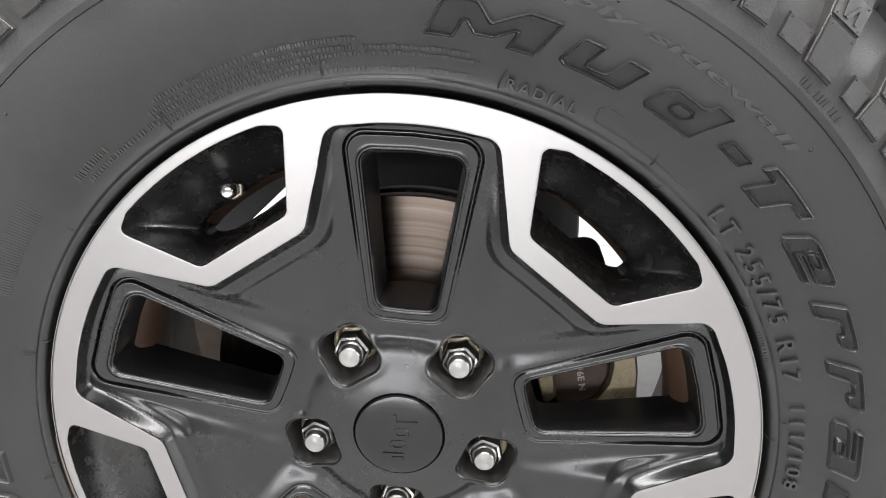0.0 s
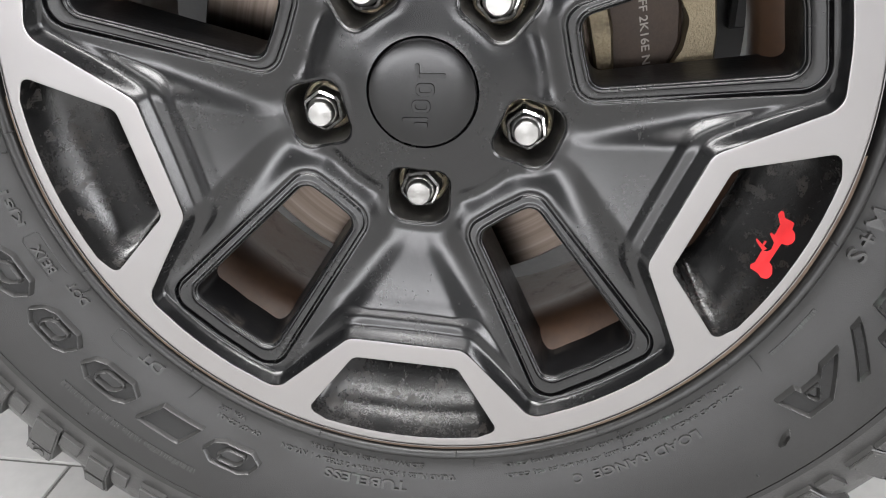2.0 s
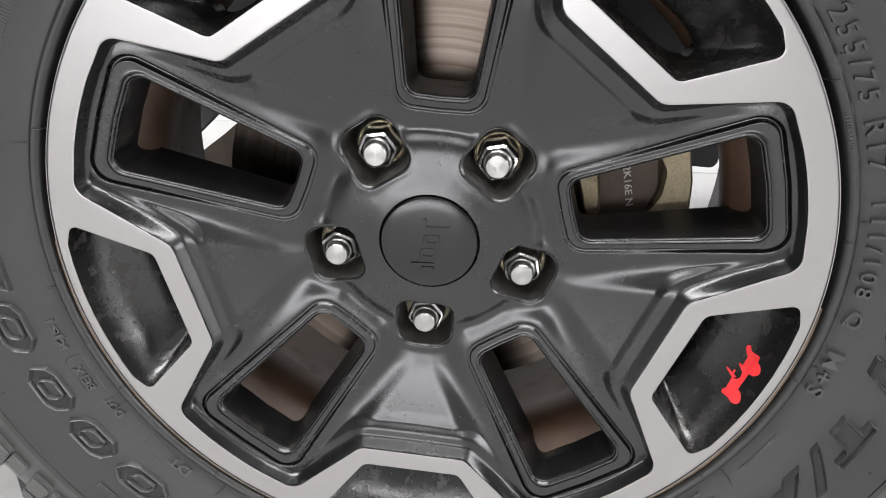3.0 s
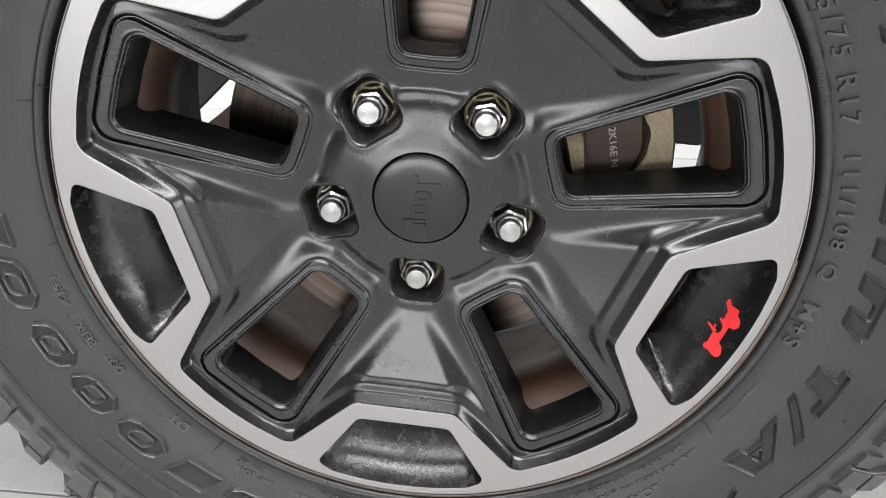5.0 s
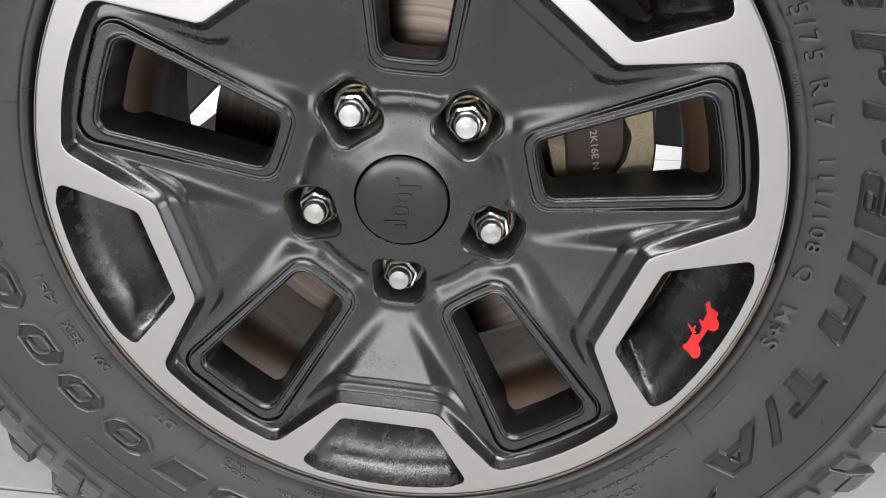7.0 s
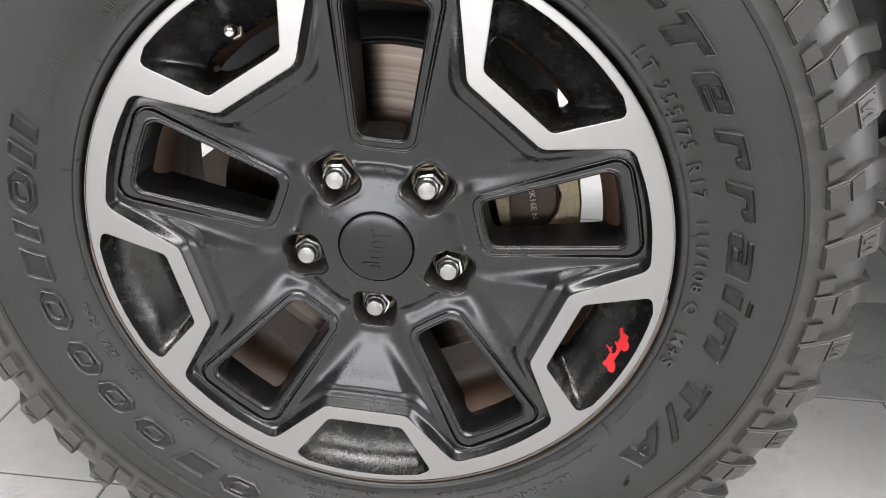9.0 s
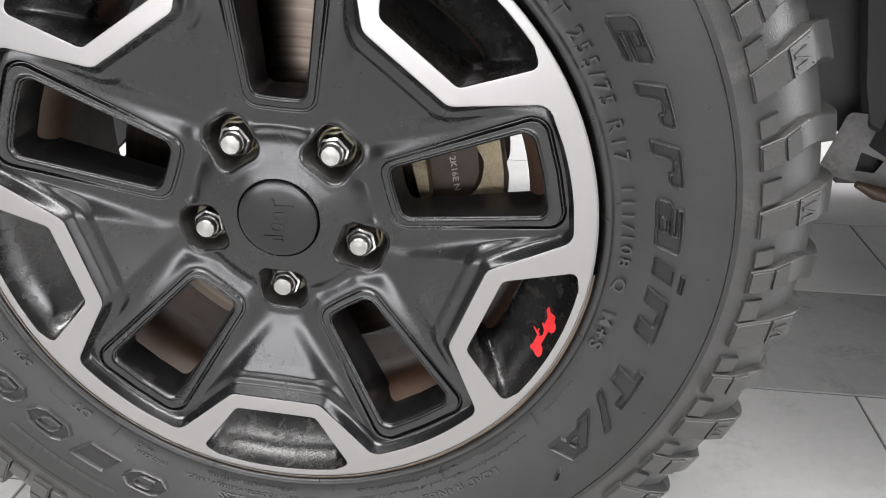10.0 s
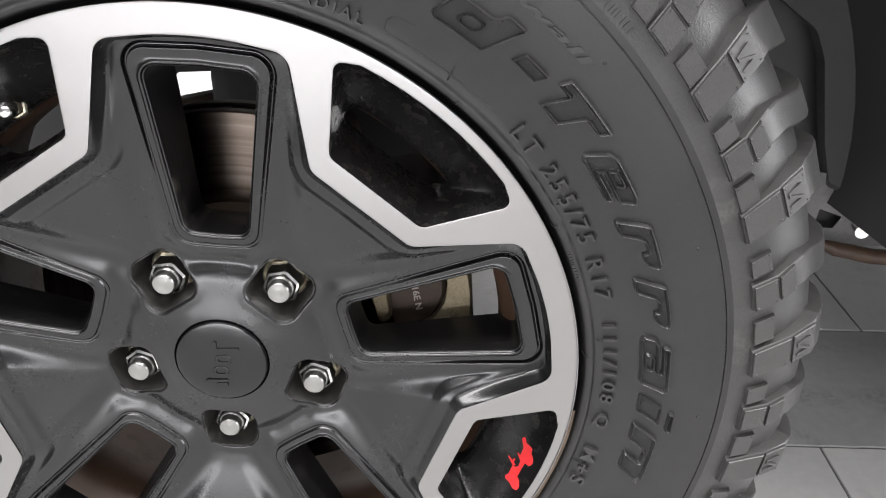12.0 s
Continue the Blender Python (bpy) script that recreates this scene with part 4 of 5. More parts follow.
nub = shared(tube([(0, y_tyre(0.309) + 0.0004, 0.309), (0, y_tyre(0.309) - 0.0007, 0.309), (0, y_tyre(0.309) - 0.0011, 0.309)], [0.0010, 0.0009, 0.0003], 10), "vent_nub", M_RUBBER_DARK, 60)
for k in range(16):
    put_mesh("vent_nub", nub, Matrix.Translation((0, 0, HUB)) @ pose(0, 0, 0, 0, 47.9 + 22.4 * k, 0), tyre)
outlined("ring", 131.5, 132.8, 0.2936, 0.2996, rim=0.9, name="raised_mark")


def mould_arc(corners, wide=0.0007):
    """A thin raised line on the sidewall along (r, degrees) points."""
    path = resample(corners, 0.6, closed=False)
    rings = []
    for r, a in path:
        y = y_tyre(r)
        rings.append([(r - wide, a, y + 0.0002), (r - wide * 0.4, a, y - 0.0004), (r + wide * 0.4, a, y - 0.0004), (r + wide, a, y + 0.0002)])
    bm = bmesh.new()
    rows = [[bm.verts.new(on_wheel(r, math.radians(a), y)) for r, a, y in ring] for ring in rings]
    for p, q in zip(rows, rows[1:]):
        for k in range(3):
            bm.faces.new((p[k], p[k + 1], q[k + 1], q[k]))
    bmesh.ops.recalc_face_normals(bm, faces=bm.faces)
    if sum(f.normal.y for f in bm.faces) > 0:
        bmesh.ops.reverse_faces(bm, faces=bm.faces)
    return bm


part("mould_line", mould_arc([(0.2600, 31.0), (0.2600, 28.8), (0.2570, 28.0), (0.2500, 27.8), (0.2492, 29.2), (0.2492, 42.0), (0.2505, 44.0), (0.2530, 44.6)]), M_RUBBER, tyre)
part("mould_line", mould_arc([(0.2515, 243.6), (0.2515, 250.2), (0.2540, 251.0), (0.2600, 251.0), (0.2620, 250.2), (0.2620, 243.6)]), M_RUBBER, tyre)
part("mould_line", mould_arc([(0.2490, 228.5), (0.2490, 232.0), (0.2515, 233.0), (0.2570, 233.0), (0.2590, 232.0), (0.2590, 228.5)]), M_RUBBER, tyre)


def label_patch():
    """The ribbed patch on the sidewall."""
    verts, faces = [], []
    for i in range(34):
        a = -66 + 14.5 * i / 34
        n = len(verts)
        for r in (0.2640, 0.2780):
            for b in (a, a + 0.22):
                for up in (-0.0002, 0.0004):
                    verts.append(on_wheel(r, math.radians(b), y_tyre(r) - up))
        faces += [tuple(n + i for i in f) for f in ((1, 3, 7, 5), (0, 1, 5, 4), (2, 6, 7, 3), (0, 2, 3, 1), (4, 5, 7, 6))]
    me = bpy.data.meshes.new("ribbed_patch")
    me.from_pydata(verts, [], faces)
    return me


part_mesh("ribbed_patch", label_patch(), M_RUBBER_BLOCK, tyre, smooth=0)["kind"] = "stuff"


# tread: blocks, plates and pads are built at angle zero and turned round the axis
def at_zero(r, a, y):
    a = math.radians(a)
    return (r * math.sin(a), y, r * math.cos(a))


def strip_block(stations, depth, flare=0.25):
    """A block that follows stations (r, y, from, to in degrees) over the shoulder, with walls down to the carcass."""
    bm = bmesh.new()
    tops, lows = [], []
    pts = np.array([(s[0], s[1]) for s in stations])
    t = np.gradient(pts, axis=0)
    t /= np.hypot(*t.T)[:, None]
    inward = np.stack([-t[:, 1], t[:, 0]], 1)
    for (r, y, lo, hi), (dr, dy) in zip(stations, inward):
        c = 0.16
        tops.append([bm.verts.new(at_zero(r + dr * 0.0008, lo, y + dy * 0.0008)), bm.verts.new(at_zero(r, lo + c, y)), bm.verts.new(at_zero(r, hi - c, y)), bm.verts.new(at_zero(r + dr * 0.0008, hi, y + dy * 0.0008))])
        lows.append([bm.verts.new(at_zero(r + dr * depth, lo - flare, y + dy * depth)), bm.verts.new(at_zero(r + dr * depth, hi + flare, y + dy * depth))])
    for i in range(len(stations) - 1):
        a, b, c, d = tops[i], tops[i + 1], lows[i], lows[i + 1]
        for j in range(3):
            bm.faces.new((a[j], a[j + 1], b[j + 1], b[j]))
        bm.faces.new((c[0], a[0], b[0], d[0]))
        bm.faces.new((a[3], c[1], d[1], b[3]))
    for top, low in ((tops[0], lows[0]), (tops[-1], lows[-1])):
        bm.faces.new((low[0], top[0], top[1], top[2], top[3], low[1]))
    bmesh.ops.recalc_face_normals(bm, faces=bm.faces)
    return bm


def plate(corners, y_of, lift=0.0024, studs=True, marks=()):
    """A thin raised plate with bevelled edge from four (r, degrees) corners, with small studs near them."""
    bm = bmesh.new()
    c = np.array(corners, float)
    mid = c.mean(0)
    rows = [[bm.verts.new(at_zero(r, a, y_of(r) - up)) for r, a in mid + (c - mid) * s] for s, up in ((1.0, -0.0025), (0.99, lift * 0.75), (0.955, lift))]
    for p, q in zip(rows, rows[1:]):
        for j in range(4):
            bm.faces.new((p[j], p[(j + 1) % 4], q[(j + 1) % 4], q[j]))
    bm.faces.new(rows[-1])
    if studs:
        for r, a in mid + (c - mid) * 0.78:
            top = bm.verts.new(at_zero(r, a, y_of(r) - lift - 0.0007))
            ring = [bm.verts.new(at_zero(r + 0.0006 * math.cos(t), a + math.degrees(0.0006 * math.sin(t) / r), y_of(r) - lift + 0.0001)) for t in (2 * math.pi * i / 6 for i in range(6))]
            for i in range(6):
                bm.faces.new((ring[i], ring[(i + 1) % 6], top))
    for (r0, a0), (r1, a1) in marks:
        d = np.array((r1 - r0, math.radians(a1 - a0) * r0))
        d /= np.hypot(*d)
        nrm = np.array((-d[1], d[0])) * 0.0009
        quad = [(r0 + nrm[0], a0 + math.degrees(nrm[1] / r0)), (r1 + nrm[0], a1 + math.degrees(nrm[1] / r1)), (r1 - nrm[0], a1 - math.degrees(nrm[1] / r1)), (r0 - nrm[0], a0 - math.degrees(nrm[1] / r0))]
        low = [bm.verts.new(at_zero(r, a, y_of(r) - lift + 0.0002)) for r, a in quad]
        top = [bm.verts.new(at_zero(r, a, y_of(r) - lift - 0.0007)) for r, a in quad]
        bm.faces.new(top)
        for j in range(4):
            bm.faces.new((low[j], low[(j + 1) % 4], top[(j + 1) % 4], top[j]))
    bmesh.ops.recalc_face_normals(bm, faces=bm.faces)
    if sum(f.normal.y * f.calc_area() for f in bm.faces) > 0:
        bmesh.ops.reverse_faces(bm, faces=bm.faces)
    return bm


def y_block(r):
    return float(np.interp(r, (0.330, 0.355, 0.371, 0.380), (-0.0482, -0.0458, -0.0398, -0.0330)))


LONG = [(0.3345, -0.0482, -0.1, 3.1), (0.3575, -0.0455, -1.25, 1.95), (0.3735, -0.0385, -1.85, 1.4), (0.3790, -0.0325, -2.0, 1.4), (0.3860, -0.0200, -1.5, 2.1), (0.3935, -0.0020, -0.7, 3.2), (0.3992, 0.0130, 0.1, 4.0), (0.4018, 0.0240, 0.3, 4.3), (0.4020, 0.0480, 0.7, 4.6), (0.4000, 0.066, 1.0, 4.5)]
SHORT = [(0.3345, -0.0482, -0.1, 2.8), (0.3490, -0.0466, -0.55, 2.15), (0.3600, -0.0440, -1.3, 1.4), (0.3660, -0.0410, -1.6, 1.2), (0.3725, -0.0345, -1.5, 1.3), (0.3835, -0.0200, -0.5, 2.3), (0.3938, -0.0010, 0.7, 3.4), (0.3995, 0.0140, 1.2, 4.0), (0.4018, 0.0240, 1.3, 4.1), (0.4020, 0.0560, 1.5, 4.4), (0.4000, 0.075, 1.6, 4.2)]
long_block = shared(strip_block(LONG, 0.0110), "tread_block", M_TREAD, 25)
short_block = shared(strip_block(SHORT, 0.0110), "tread_block_short", M_TREAD, 25)
plate_1 = shared(plate([(0.3352, 0.0), (0.3352, 3.0), (0.3575, 1.85), (0.3575, -1.15)], y_block), "tread_plate", M_TREAD, 20)
plate_2 = shared(plate([(0.3590, -1.22), (0.3590, 1.78), (0.3735, 1.3), (0.3735, -1.75)], y_block, marks=(((0.3615, 0.9), (0.3700, 0.55)), ((0.3615, -0.1), (0.3700, 0.45)), ((0.3615, -0.3), (0.3700, -0.75)))), "tread_plate_marked", M_TREAD, 20)
plate_3 = shared(plate([(0.3352, 0.0), (0.3352, 2.7), (0.3488, 2.05), (0.3488, -0.45)], y_block), "tread_plate_short", M_TREAD, 20)
plate_4 = shared(plate([(0.3503, -0.50), (0.3503, 2.0), (0.3595, 1.3), (0.3595, -1.25)], y_block), "tread_plate_small", M_TREAD, 20)
pad_y = lambda r: y_tyre(r) - 0.0012
pad_wide = shared(plate([(0.3352, 0.0), (0.3352, 2.7), (0.3475, 2.25), (0.3475, -0.4)], pad_y), "tread_pad", M_TREAD, 20)
pad_slim = shared(plate([(0.3352, 0.0), (0.3352, 2.0), (0.3475, 1.5), (0.3475, -0.45)], pad_y), "tread_pad_slim", M_TREAD, 20)


def round_axis(degrees):
    return Matrix.Translation((0, 0, HUB)) @ pose(0, 0, 0, 0, degrees, 0)


# the pitch of the blocks varies round the tyre
pitches = [13.2, 15.7] + [14.396 + 0.7 * math.sin(2 * math.pi * 9 * k / 23) for k in range(23)]
a = 54.8
for p in pitches:
    s = p / 14.4
    put_mesh("tread_block", long_block, round_axis(a), tyre)
    put_mesh("tread_block", short_block, round_axis(a + 7.3 * s), tyre)
    for me in (plate_1, plate_2):
        put_mesh("tread_plate", me, round_axis(a), tyre)
    for me in (plate_3, plate_4):
        put_mesh("tread_plate", me, round_axis(a + 7.3 * s), tyre)
    put_mesh("tread_pad", pad_slim, round_axis(a + 4.75 * s), tyre)
    put_mesh("tread_pad", pad_wide, round_axis(a + 11.2 * s), tyre)
    a += p


def far_tread():
    """The middle and inner rows of the tread."""
    bm = bmesh.new()
    rows = ((0.076, 0.094, 14.4, 8.5, 1.0), (0.098, 0.118, 14.4, 8.5, 6.0), (0.122, 0.178, 7.2, 4.0, 3.0))
    for y0, y1, pitch, wide, start in rows:
        for k in range(int(round(360 / pitch))):
            a = start + k * pitch
            lo = [bm.verts.new(at_zero(0.388, a + da, y)) for da, y in ((-0.3, y0), (wide + 0.3, y0 + 0.004), (wide + 1.0, y1), (0.6, y1))]
            hi = [bm.verts.new(at_zero(0.4015, a + da, y)) for da, y in ((0, y0 + 0.001), (wide, y0 + 0.005), (wide + 0.6, y1 - 0.001), (0.9, y1 - 0.001))]
            bm.faces.new(hi)
            for j in range(4):
                bm.faces.new((lo[j], lo[(j + 1) % 4], hi[(j + 1) % 4], hi[j]))
    bmesh.ops.translate(bm, vec=(0, 0, HUB), verts=bm.verts)
    bmesh.ops.recalc_face_normals(bm, faces=bm.faces)
    return bm


rest = part("tread_rest", far_tread(), M_TREAD, tyre, "inner rows of tread blocks", 20)
rest["kind"] = "stuff"


# ---------------------------------------------------------------- red sticker in a rim window
from mathutils.bvhtree import BVHTree


def sticker():
    """A red open-vehicle shape (u along the rim, v outwards, in plan) laid on the outer wall of one rim window."""
    body = [(-15.5, 217.6), (-16.3, 221.5), (-12, 222.3), (-2, 222.1), (10.8, 222.1), (19.8, 221.4), (20.4, 217.3), (18.5, 216.6), (15.9, 217.7), (7.4, 217.4), (6.6, 219.2), (4.0, 220.3), (-0.1, 219.7), (-3.0, 216.2), (-4.2, 216.7), (-3.8, 218.2), (-10.1, 217.7)]
    hoop = [(-14.2, 218.4), (-10.8, 217.6), (-15.0, 214.6), (-17.6, 214.8), (-18.2, 216.0)]
    mast = [(7.6, 217.6), (5.2, 218.9), (3.6, 212.7), (4.9, 213.0)]
    bar = [(5.6, 216.4), (1.8, 216.2), (1.8, 217.2), (6.0, 217.2)]
    wheels = [[(cx + 5.0 * math.cos(t), 222.2 + 2.6 * math.sin(t)) for t in (2 * math.pi * i / 18 for i in range(18))] for cx in (-7.6, 15.4)]
    wall = BVHTree.FromBMesh(funnel(1))
    bm = bmesh.new()
    for n, shape in enumerate([body, mast, hoop, bar] + wheels):
        loop = resample(shape, 0.7)
        inner = np.array([(u, v) for u in np.arange(-22, 24, 0.8) for v in np.arange(211, 225.5, 0.5)])
        co, tri = fill(loop, inner)
        vs = []
        for x, y, z in wheel_ring(co, 108, 0.0):
            hit, nrm, *_ = wall.ray_cast(Vector((x, -0.1, z)), Vector((0, 1, 0)))
            nrm = nrm if nrm.y < 0 else -nrm
            vs.append(bm.verts.new(hit + nrm * (0.00025 + 0.00004 * n)))
        for t in tri:
            bm.faces.new([vs[i] for i in t])
    return bm


part("red_sticker", sticker(), M_RED, wheel, "small red vehicle-shaped sticker", 0)

# ---------------------------------------------------------------- brake
disc = thing("brake_disc", (0, 0.075, HUB - 0.151), "worn steel brake disc with turned rings behind the spokes", "brake disc")
for y0, y1 in ((0.060, 0.069), (0.079, 0.088)):
    part("friction_ring", revolve([(0.086, y0), (0.150, y0), (0.151, y0 + 0.001), (0.151, y1 - 0.001), (0.150, y1), (0.086, y1)], 128, True), M_DISC, disc)
part("disc_hat", revolve([(0.035, 0.036), (0.078, 0.036), (0.084, 0.040), (0.086, 0.048), (0.086, 0.088), (0.083, 0.088), (0.081, 0.045), (0.035, 0.041)], 96, True), M_CAST, disc, "rusty brown disc hat")
for i in range(30):
    a = 2 * math.pi * i / 30
    bm = box(-0.0025, 0.0025, 0.069, 0.079, 0.09, 0.149)
    bmesh.ops.transform(bm, matrix=round_axis(math.degrees(a)), verts=bm.verts)
    part("cooling_vane", bm, M_CAST, disc, smooth=0)

caliper = thing("brake_caliper", (0.14, 0.08, HUB - 0.03), "dark cast brake caliper with a gold zinc-plated bracket", "brake caliper")


def slab(line, base, y0, y1, round_off=0.003):
    """A plan outline at base degrees given thickness along the axis."""
    line = resample(line, 3.0)
    mid = line.mean(0)
    rings = []
    for inset, y in ((round_off, y0), (0.0, y0 + round_off), (0.0, y1)):
        d = line - mid
        rings.append(wheel_ring(mid + d * (1 - inset * 1000 / np.hypot(*d.T).mean()), base, y))
    return loft(rings, True, True)


part("caliper_body", slab(rounded([(-70, 96, 10), (-66, 163, 14), (60, 163, 14), (66, 96, 10)], 5), 72, 0.064, 0.125), M_CAST, caliper, "dark brown cast caliper body")
part("piston_housing", slab(rounded([(-40, 103, 8), (-40, 146, 20), (-6, 152.5, 20), (18, 149, 16), (34, 138, 14), (42, 104, 10)], 7), 72, 0.052, 0.066, 0.003), M_CAST, caliper)
part("bracket", slab(rounded([(-64, 154, 5), (-58, 172, 8), (-10, 171, 8), (16, 169, 10), (42, 163, 12), (64, 140, 10), (58, 110, 8), (46, 112, 8), (38, 131, 10), (22, 147.5, 12), (4, 154.5, 12), (-10, 150.5, 10), (-40, 150, 6)], 7), 72, 0.044, 0.068, 0.004), M_ZINC, caliper, "rough gold zinc-plated bracket")
part("finger", slab(rounded([(-30, 96.5, 5), (-30, 110, 5), (0, 110.5, 8), (26, 107, 6), (30, 96, 6), (18, 96.5, 6)], 6), 72, 0.044, 0.066, 0.004), M_ZINC, caliper, "rough gold zinc-plated finger")
part("dust_shield", slab(rounded([(-92, 84, 6), (-60, 150, 30), (0, 174, 40), (30, 168, 20), (40, 120, 10), (0, 90, 10)], 7), 72, 0.098, 0.102, 0.001), M_CAST, caliper)
stamp = letter_mesh("FF 2K16E N", offset=0.01, extrude=0.02, detail=3)
lo, hi = bounds(stamp)
for v in stamp.vertices:
    # reads downwards on the housing
    s, t = (v.co.x - lo[0]) / (hi[0] - lo[0]), (v.co.y - lo[1]) / (hi[1] - lo[1])
    v.co = wheel_ring([(-12 + 38 * s, 127.5 + 5.0 * t - 3.0 * s)], 72, 0.0518 - v.co.z * 0.02)[0]
stamp.flip_normals()
part_mesh("stamped_lettering", stamp, M_STAMP, caliper, smooth=0)

# ---------------------------------------------------------------- axle, knuckle and arch of the car
axle = thing("axle", (0, 0.3, HUB - 0.06), "dark rusty axle end with steering knuckle and rod behind the brake", "axle")
part("hub_flange", revolve([(0.001, 0.030), (0.034, 0.030), (0.036, 0.034), (0.036, 0.13), (0.001, 0.13)], 48), M_CAST, axle)
part("knuckle", slab(rounded([(-40, -78, 16), (-46, 70, 20), (46, 70, 20), (40, -78, 16)], 5), -PHI * 57.3, 0.115, 0.165, 0.006), M_CAST, axle)
part("axle_tube", tube([(0, 0.16, HUB), (0, 0.30, HUB), (0, 1.3, HUB)], [0.055, 0.042, 0.040], 24), M_CAST, axle)
part("steering_rod", tube([(-0.02, 0.215, HUB - 0.085), (-0.05, 0.6, HUB - 0.075), (-0.06, 1.3, HUB - 0.07)], 0.016, 16), M_CAST, axle)

def slab_xz(line, y0, y1, edge=0.004):
    """An outline in x and z given thickness along y, with softened front edges."""
    pts = np.array(rounded(line, 7))
    mid = pts.mean(0)
    rings = []
    for s, y in ((edge, y0), (0.0, y0 + edge), (0.0, y1)):
        d = pts - mid
        rings.append([(x, y, z) for x, z in mid + d * (1 - s / np.hypot(*d.T).mean())])
    return loft(rings, True, True)


def plate_with_holes(y):
    """A sheet bracket under the sill with two square holes."""
    outer = resample(rounded([(548, 288, 8), (560, 372, 6), (1300, 290, 0), (1300, 226, 0), (640, 262, 40)], 4), 6.0)
    holes = [resample(h, 4.0) for h in ([(609, 330), (612, 341), (643, 325), (633, 313)], [(594, 291), (592, 318), (623, 306), (618, 288)])]
    grid = np.array([(x, z) for x in range(552, 1300, 9) for z in range(228, 372, 9)], float)
    co, tri = fill([outer] + holes, grid)
    bm = bmesh.new()
    vs = [bm.verts.new((x / 1000, y + 0.3 * (0.30 - z / 1000), z / 1000)) for x, z in co]
    for t in tri:
        bm.faces.new([vs[i] for i in t])
    bmesh.ops.recalc_face_normals(bm, faces=bm.faces)
    return bm


arch = thing("wheel_arch_liner", (0.0, 0.45, 0.86), "black plastic wheel-arch liner with a pressed panel over the tyre", "arch liner")


def liner_shell():
    bm = bmesh.new()
    rows = []
    for i in range(41):
        a = math.radians(-62 + 158 * i / 40)
        r = 0.57 + 0.05 * ease(np.array([math.degrees(a)]), 40, 95)[0]
        rows.append([bm.verts.new(on_wheel(rr, a, y)) for rr, y in ((r + 0.03, 0.08), (r, 0.10), (r - 0.005, 0.3), (r - 0.02, 0.46), (r - 0.25, 0.49))])
    for p, q in zip(rows, rows[1:]):
        for j in range(4):
            bm.faces.new((p[j], p[j + 1], q[j + 1], q[j]))
    bmesh.ops.recalc_face_normals(bm, faces=bm.faces)
    bmesh.ops.solidify(bm, geom=list(bm.faces), thickness=0.004)
    return bm


part("liner_shell", liner_shell(), M_LINER, arch)
part("sill_panel", slab_xz([(0.44, 0.60, 0.02), (0.500, 0.556, 0.02), (0.533, 0.533, 0.03), (0.549, 0.500, 0.03), (0.571, 0.402, 0.03), (0.587, 0.352, 0.012), (0.664, 0.318, 0), (0.80, 0.285, 0), (1.30, 0.26, 0), (1.30, 0.85, 0), (0.44, 0.85, 0)], 0.395, 0.415, 0.006), M_LINER, arch, "pressed black panel with a rounded corner")
part("rear_panel", slab_xz([(0.28, 0.34, 0), (0.28, 0.85, 0), (1.25, 0.85, 0), (1.25, 0.34, 0)], 0.470, 0.490, 0.006), M_LINER, arch)

rail = thing("chassis_rail", (0.75, 0.40, 0.25), "dull grey underbody bracket with square holes and a brown tube end", "chassis bracket")
part("bracket_plate", plate_with_holes(0.418), M_STEEL, rail)
# dark box added behind the two square holes to stand in for their shade
part("bracket_back", box(0.585, 0.66, 0.445, 0.46, 0.265, 0.35), M_LINER, rail)
part("tube_end", tube([(0.590, 0.400, 0.281), (0.615, 0.400, 0.271), (0.66, 0.398, 0.262), (0.90, 0.395, 0.246), (1.5, 0.39, 0.215)], [0.004, 0.009, 0.0095, 0.010, 0.010], 20), M_BARREL, rail, "brown rusty lower edge tube")
part("bush", tube([(0.637, 0.402, 0.300), (0.634, 0.385, 0.300)], [0.009, 0.008], 20), M_CHROME, rail, "bright steel bush")
underbody = thing("car_underbody", (0.3, 0.55, 0.48), "black underbody of the car with spring tower above the axle", "car underbody")
part("side_rail", box(-0.75, 2.6, 0.50, 0.60, 0.485, 0.62, 0.012, 2), M_LINER, underbody)
part("spring_tower", box(-0.145, 0.165, 0.47, 0.60, 0.30, 0.49, 0.03, 3), M_LINER, underbody)
# four body panels out of view, added to keep light off floor and tyre
part("floor_pan", box(0.60, 2.6, 0.07, 1.40, 0.46, 0.50, 0.01, 1), M_LINER, underbody)
part("rocker_panel", box(0.86, 2.6, -0.03, 0.10, 0.36, 1.20, 0.02, 2), M_LINER, underbody)
part("fender", box(-0.75, 0.58, -0.08, 0.60, 0.90, 1.10, 0.02, 2), M_LINER, underbody)
part("front_pan", box(-0.75, 0.52, 0.60, 1.40, 0.62, 0.66, 0.01, 1), M_LINER, underbody)
# three made-up dark slabs, shaped to bound the bright gaps behind the openings
part("front_strut", slab_xz([(-0.62, 0.066, 0), (-0.339, 0.319, 0), (-0.212, 0.434, 0), (-0.186, 0.459, 0), (-0.128, 0.461, 0), (-0.128, 0.65, 0), (-0.85, 0.65, 0), (-0.85, 0.066, 0)], 0.50, 0.52), M_LINER, underbody)
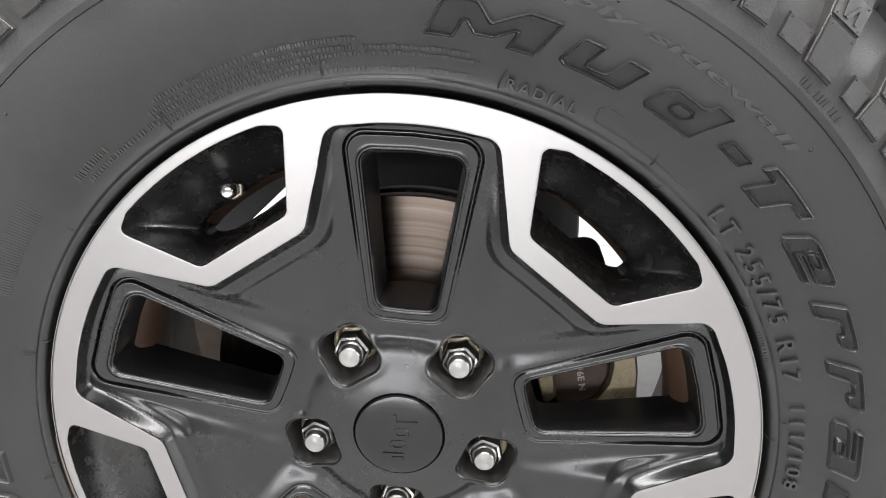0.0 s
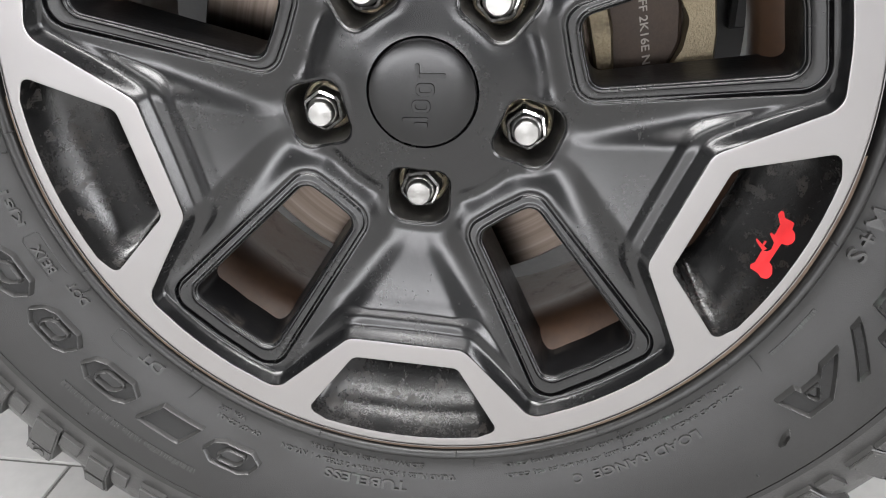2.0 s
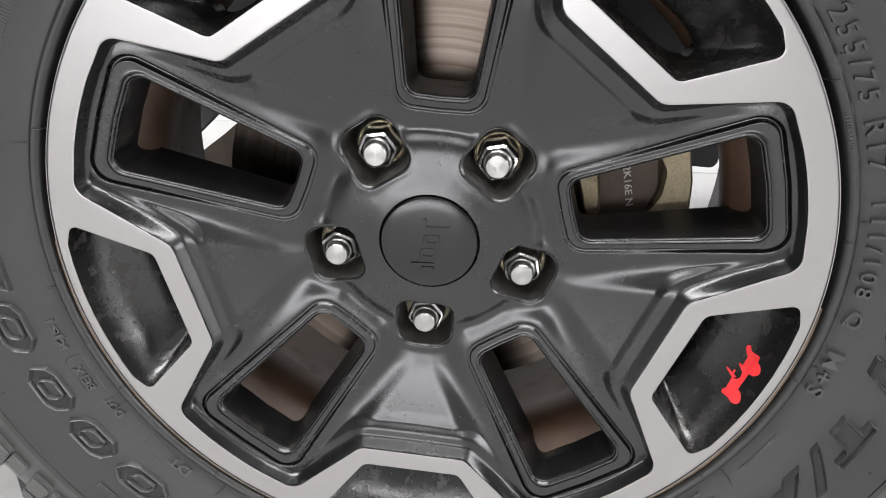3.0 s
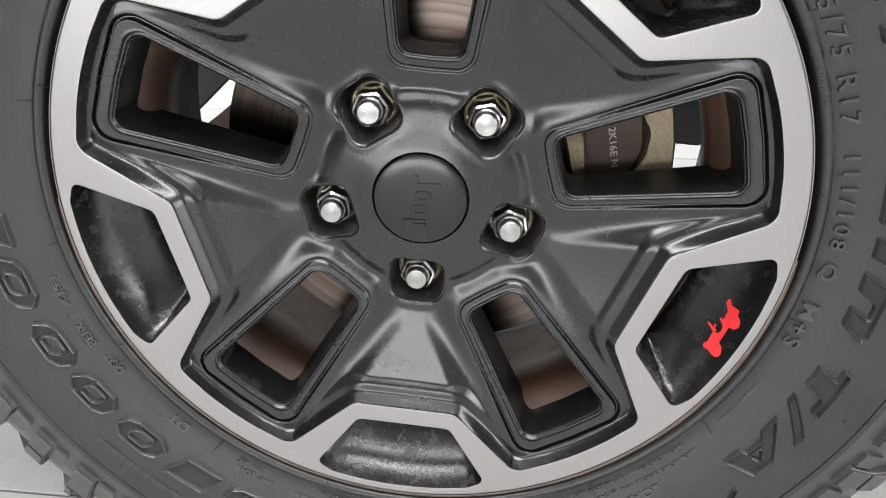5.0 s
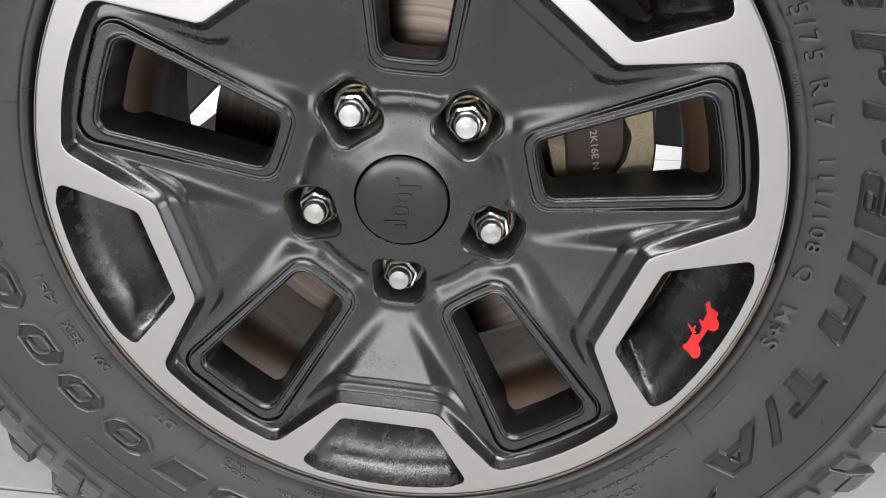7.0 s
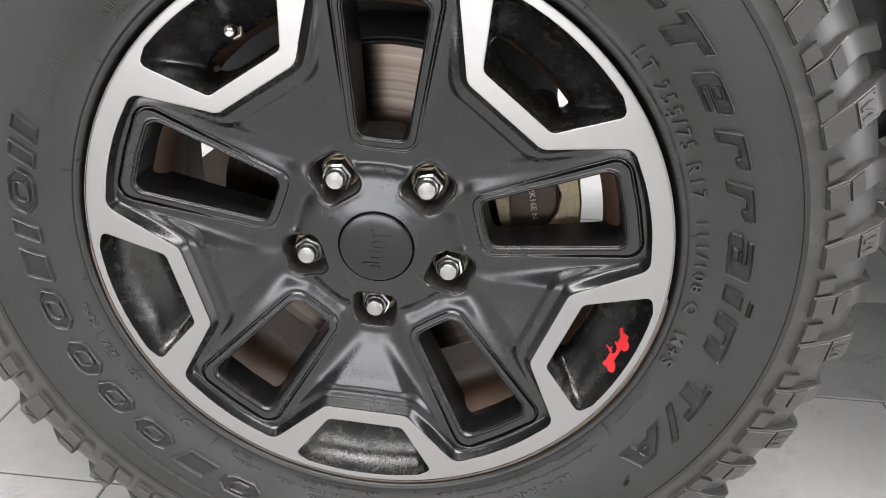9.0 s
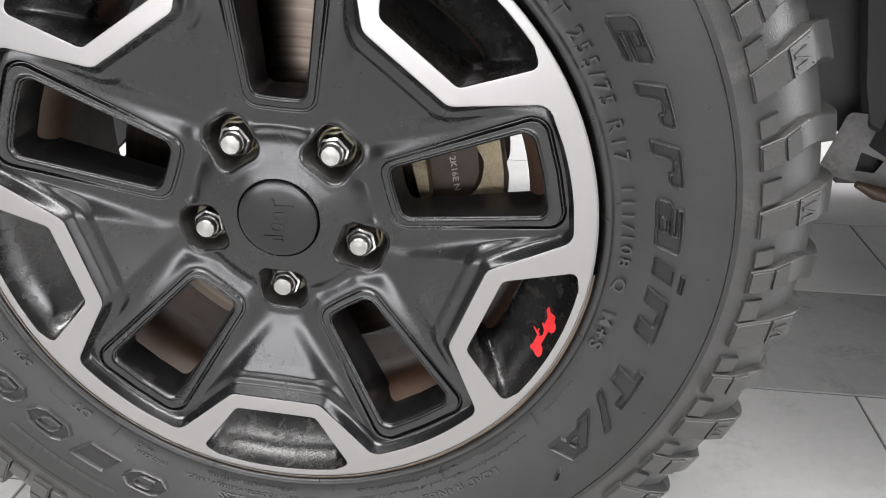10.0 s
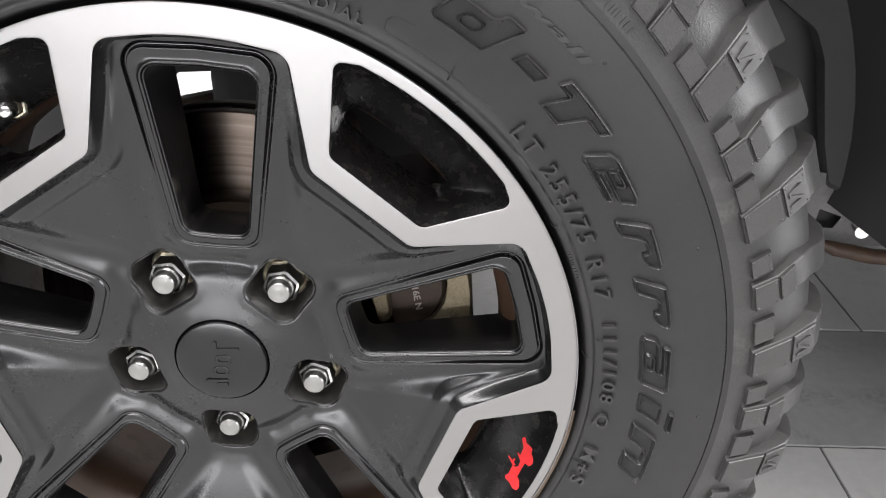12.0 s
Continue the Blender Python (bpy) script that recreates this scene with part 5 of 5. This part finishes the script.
part("front_bracket", slab_xz([(-0.60, 0.10, 0), (-0.338, 0.289, 0.003), (-0.313, 0.309, 0.003), (-0.311, 0.335, 0.003), (-0.258, 0.386, 0.01), (-0.216, 0.417, 0.01), (-0.150, 0.430, 0), (-0.14, 0.30, 0), (-0.22, 0.10, 0)], 0.505, 0.53), M_CAST, underbody)
part("rear_bracket", slab_xz([(0.150, 0.62, 0), (0.150, 0.402, 0), (0.178, 0.400, 0.002), (0.200, 0.409, 0.002), (0.207, 0.395, 0.002), (0.240, 0.392, 0.004), (0.248, 0.27, 0.008), (0.30, 0.266, 0.01), (0.31, 0.340, 0), (0.62, 0.340, 0), (0.62, 0.62, 0)], 0.49, 0.51), M_LINER, underbody)

# ---------------------------------------------------------------- floor tiles
def tile_mesh(name, w, d, material):
    bm = box(0.0015, w - 0.0015, 0.0015, d - 0.0015, -0.010, 0.0, 0.0012, 1)
    return shared(bm, name, material, 0)


tile = tile_mesh("tile", 1.22, 0.29, M_TILE)
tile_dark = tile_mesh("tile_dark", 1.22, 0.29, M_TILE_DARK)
laid = Matrix.Translation((0.65, 0.081, 0)) @ pose(0, 0, 0, 0, 0, -1.4) @ Matrix.Translation((-0.65, -0.081, 0))
far = bmesh.new()
for j in range(-18, 23):
    y = 0.081 + 0.29 * j
    shift = {0: 0.641, 1: 0.03, 2: 0.826, -1: -0.372}.get(j, (0.37 * j) % 1.22)
    for i in range(-7, 7):
        x = shift + 1.22 * i
        if -9 < j < 12 and -4.0 < x < 3.2:
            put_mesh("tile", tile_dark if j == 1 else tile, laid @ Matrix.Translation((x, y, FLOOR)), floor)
        else:
            a, b = max(x + 0.0015, room_x[0] + 0.01), min(x + 1.2185, room_x[1] - 0.01)
            c, d = max(y + 0.0015, room_y[0] + 0.12), min(y + 0.2885, room_y[1] - 0.12)
            if b - a > 0.02 and d - c > 0.02:
                far.faces.new([far.verts.new(laid @ Vector((px, py, FLOOR))) for px, py in ((a, c), (b, c), (b, d), (a, d))])
part("far_tile", far, M_TILE, floor, smooth=0)["kind"] = "stuff"
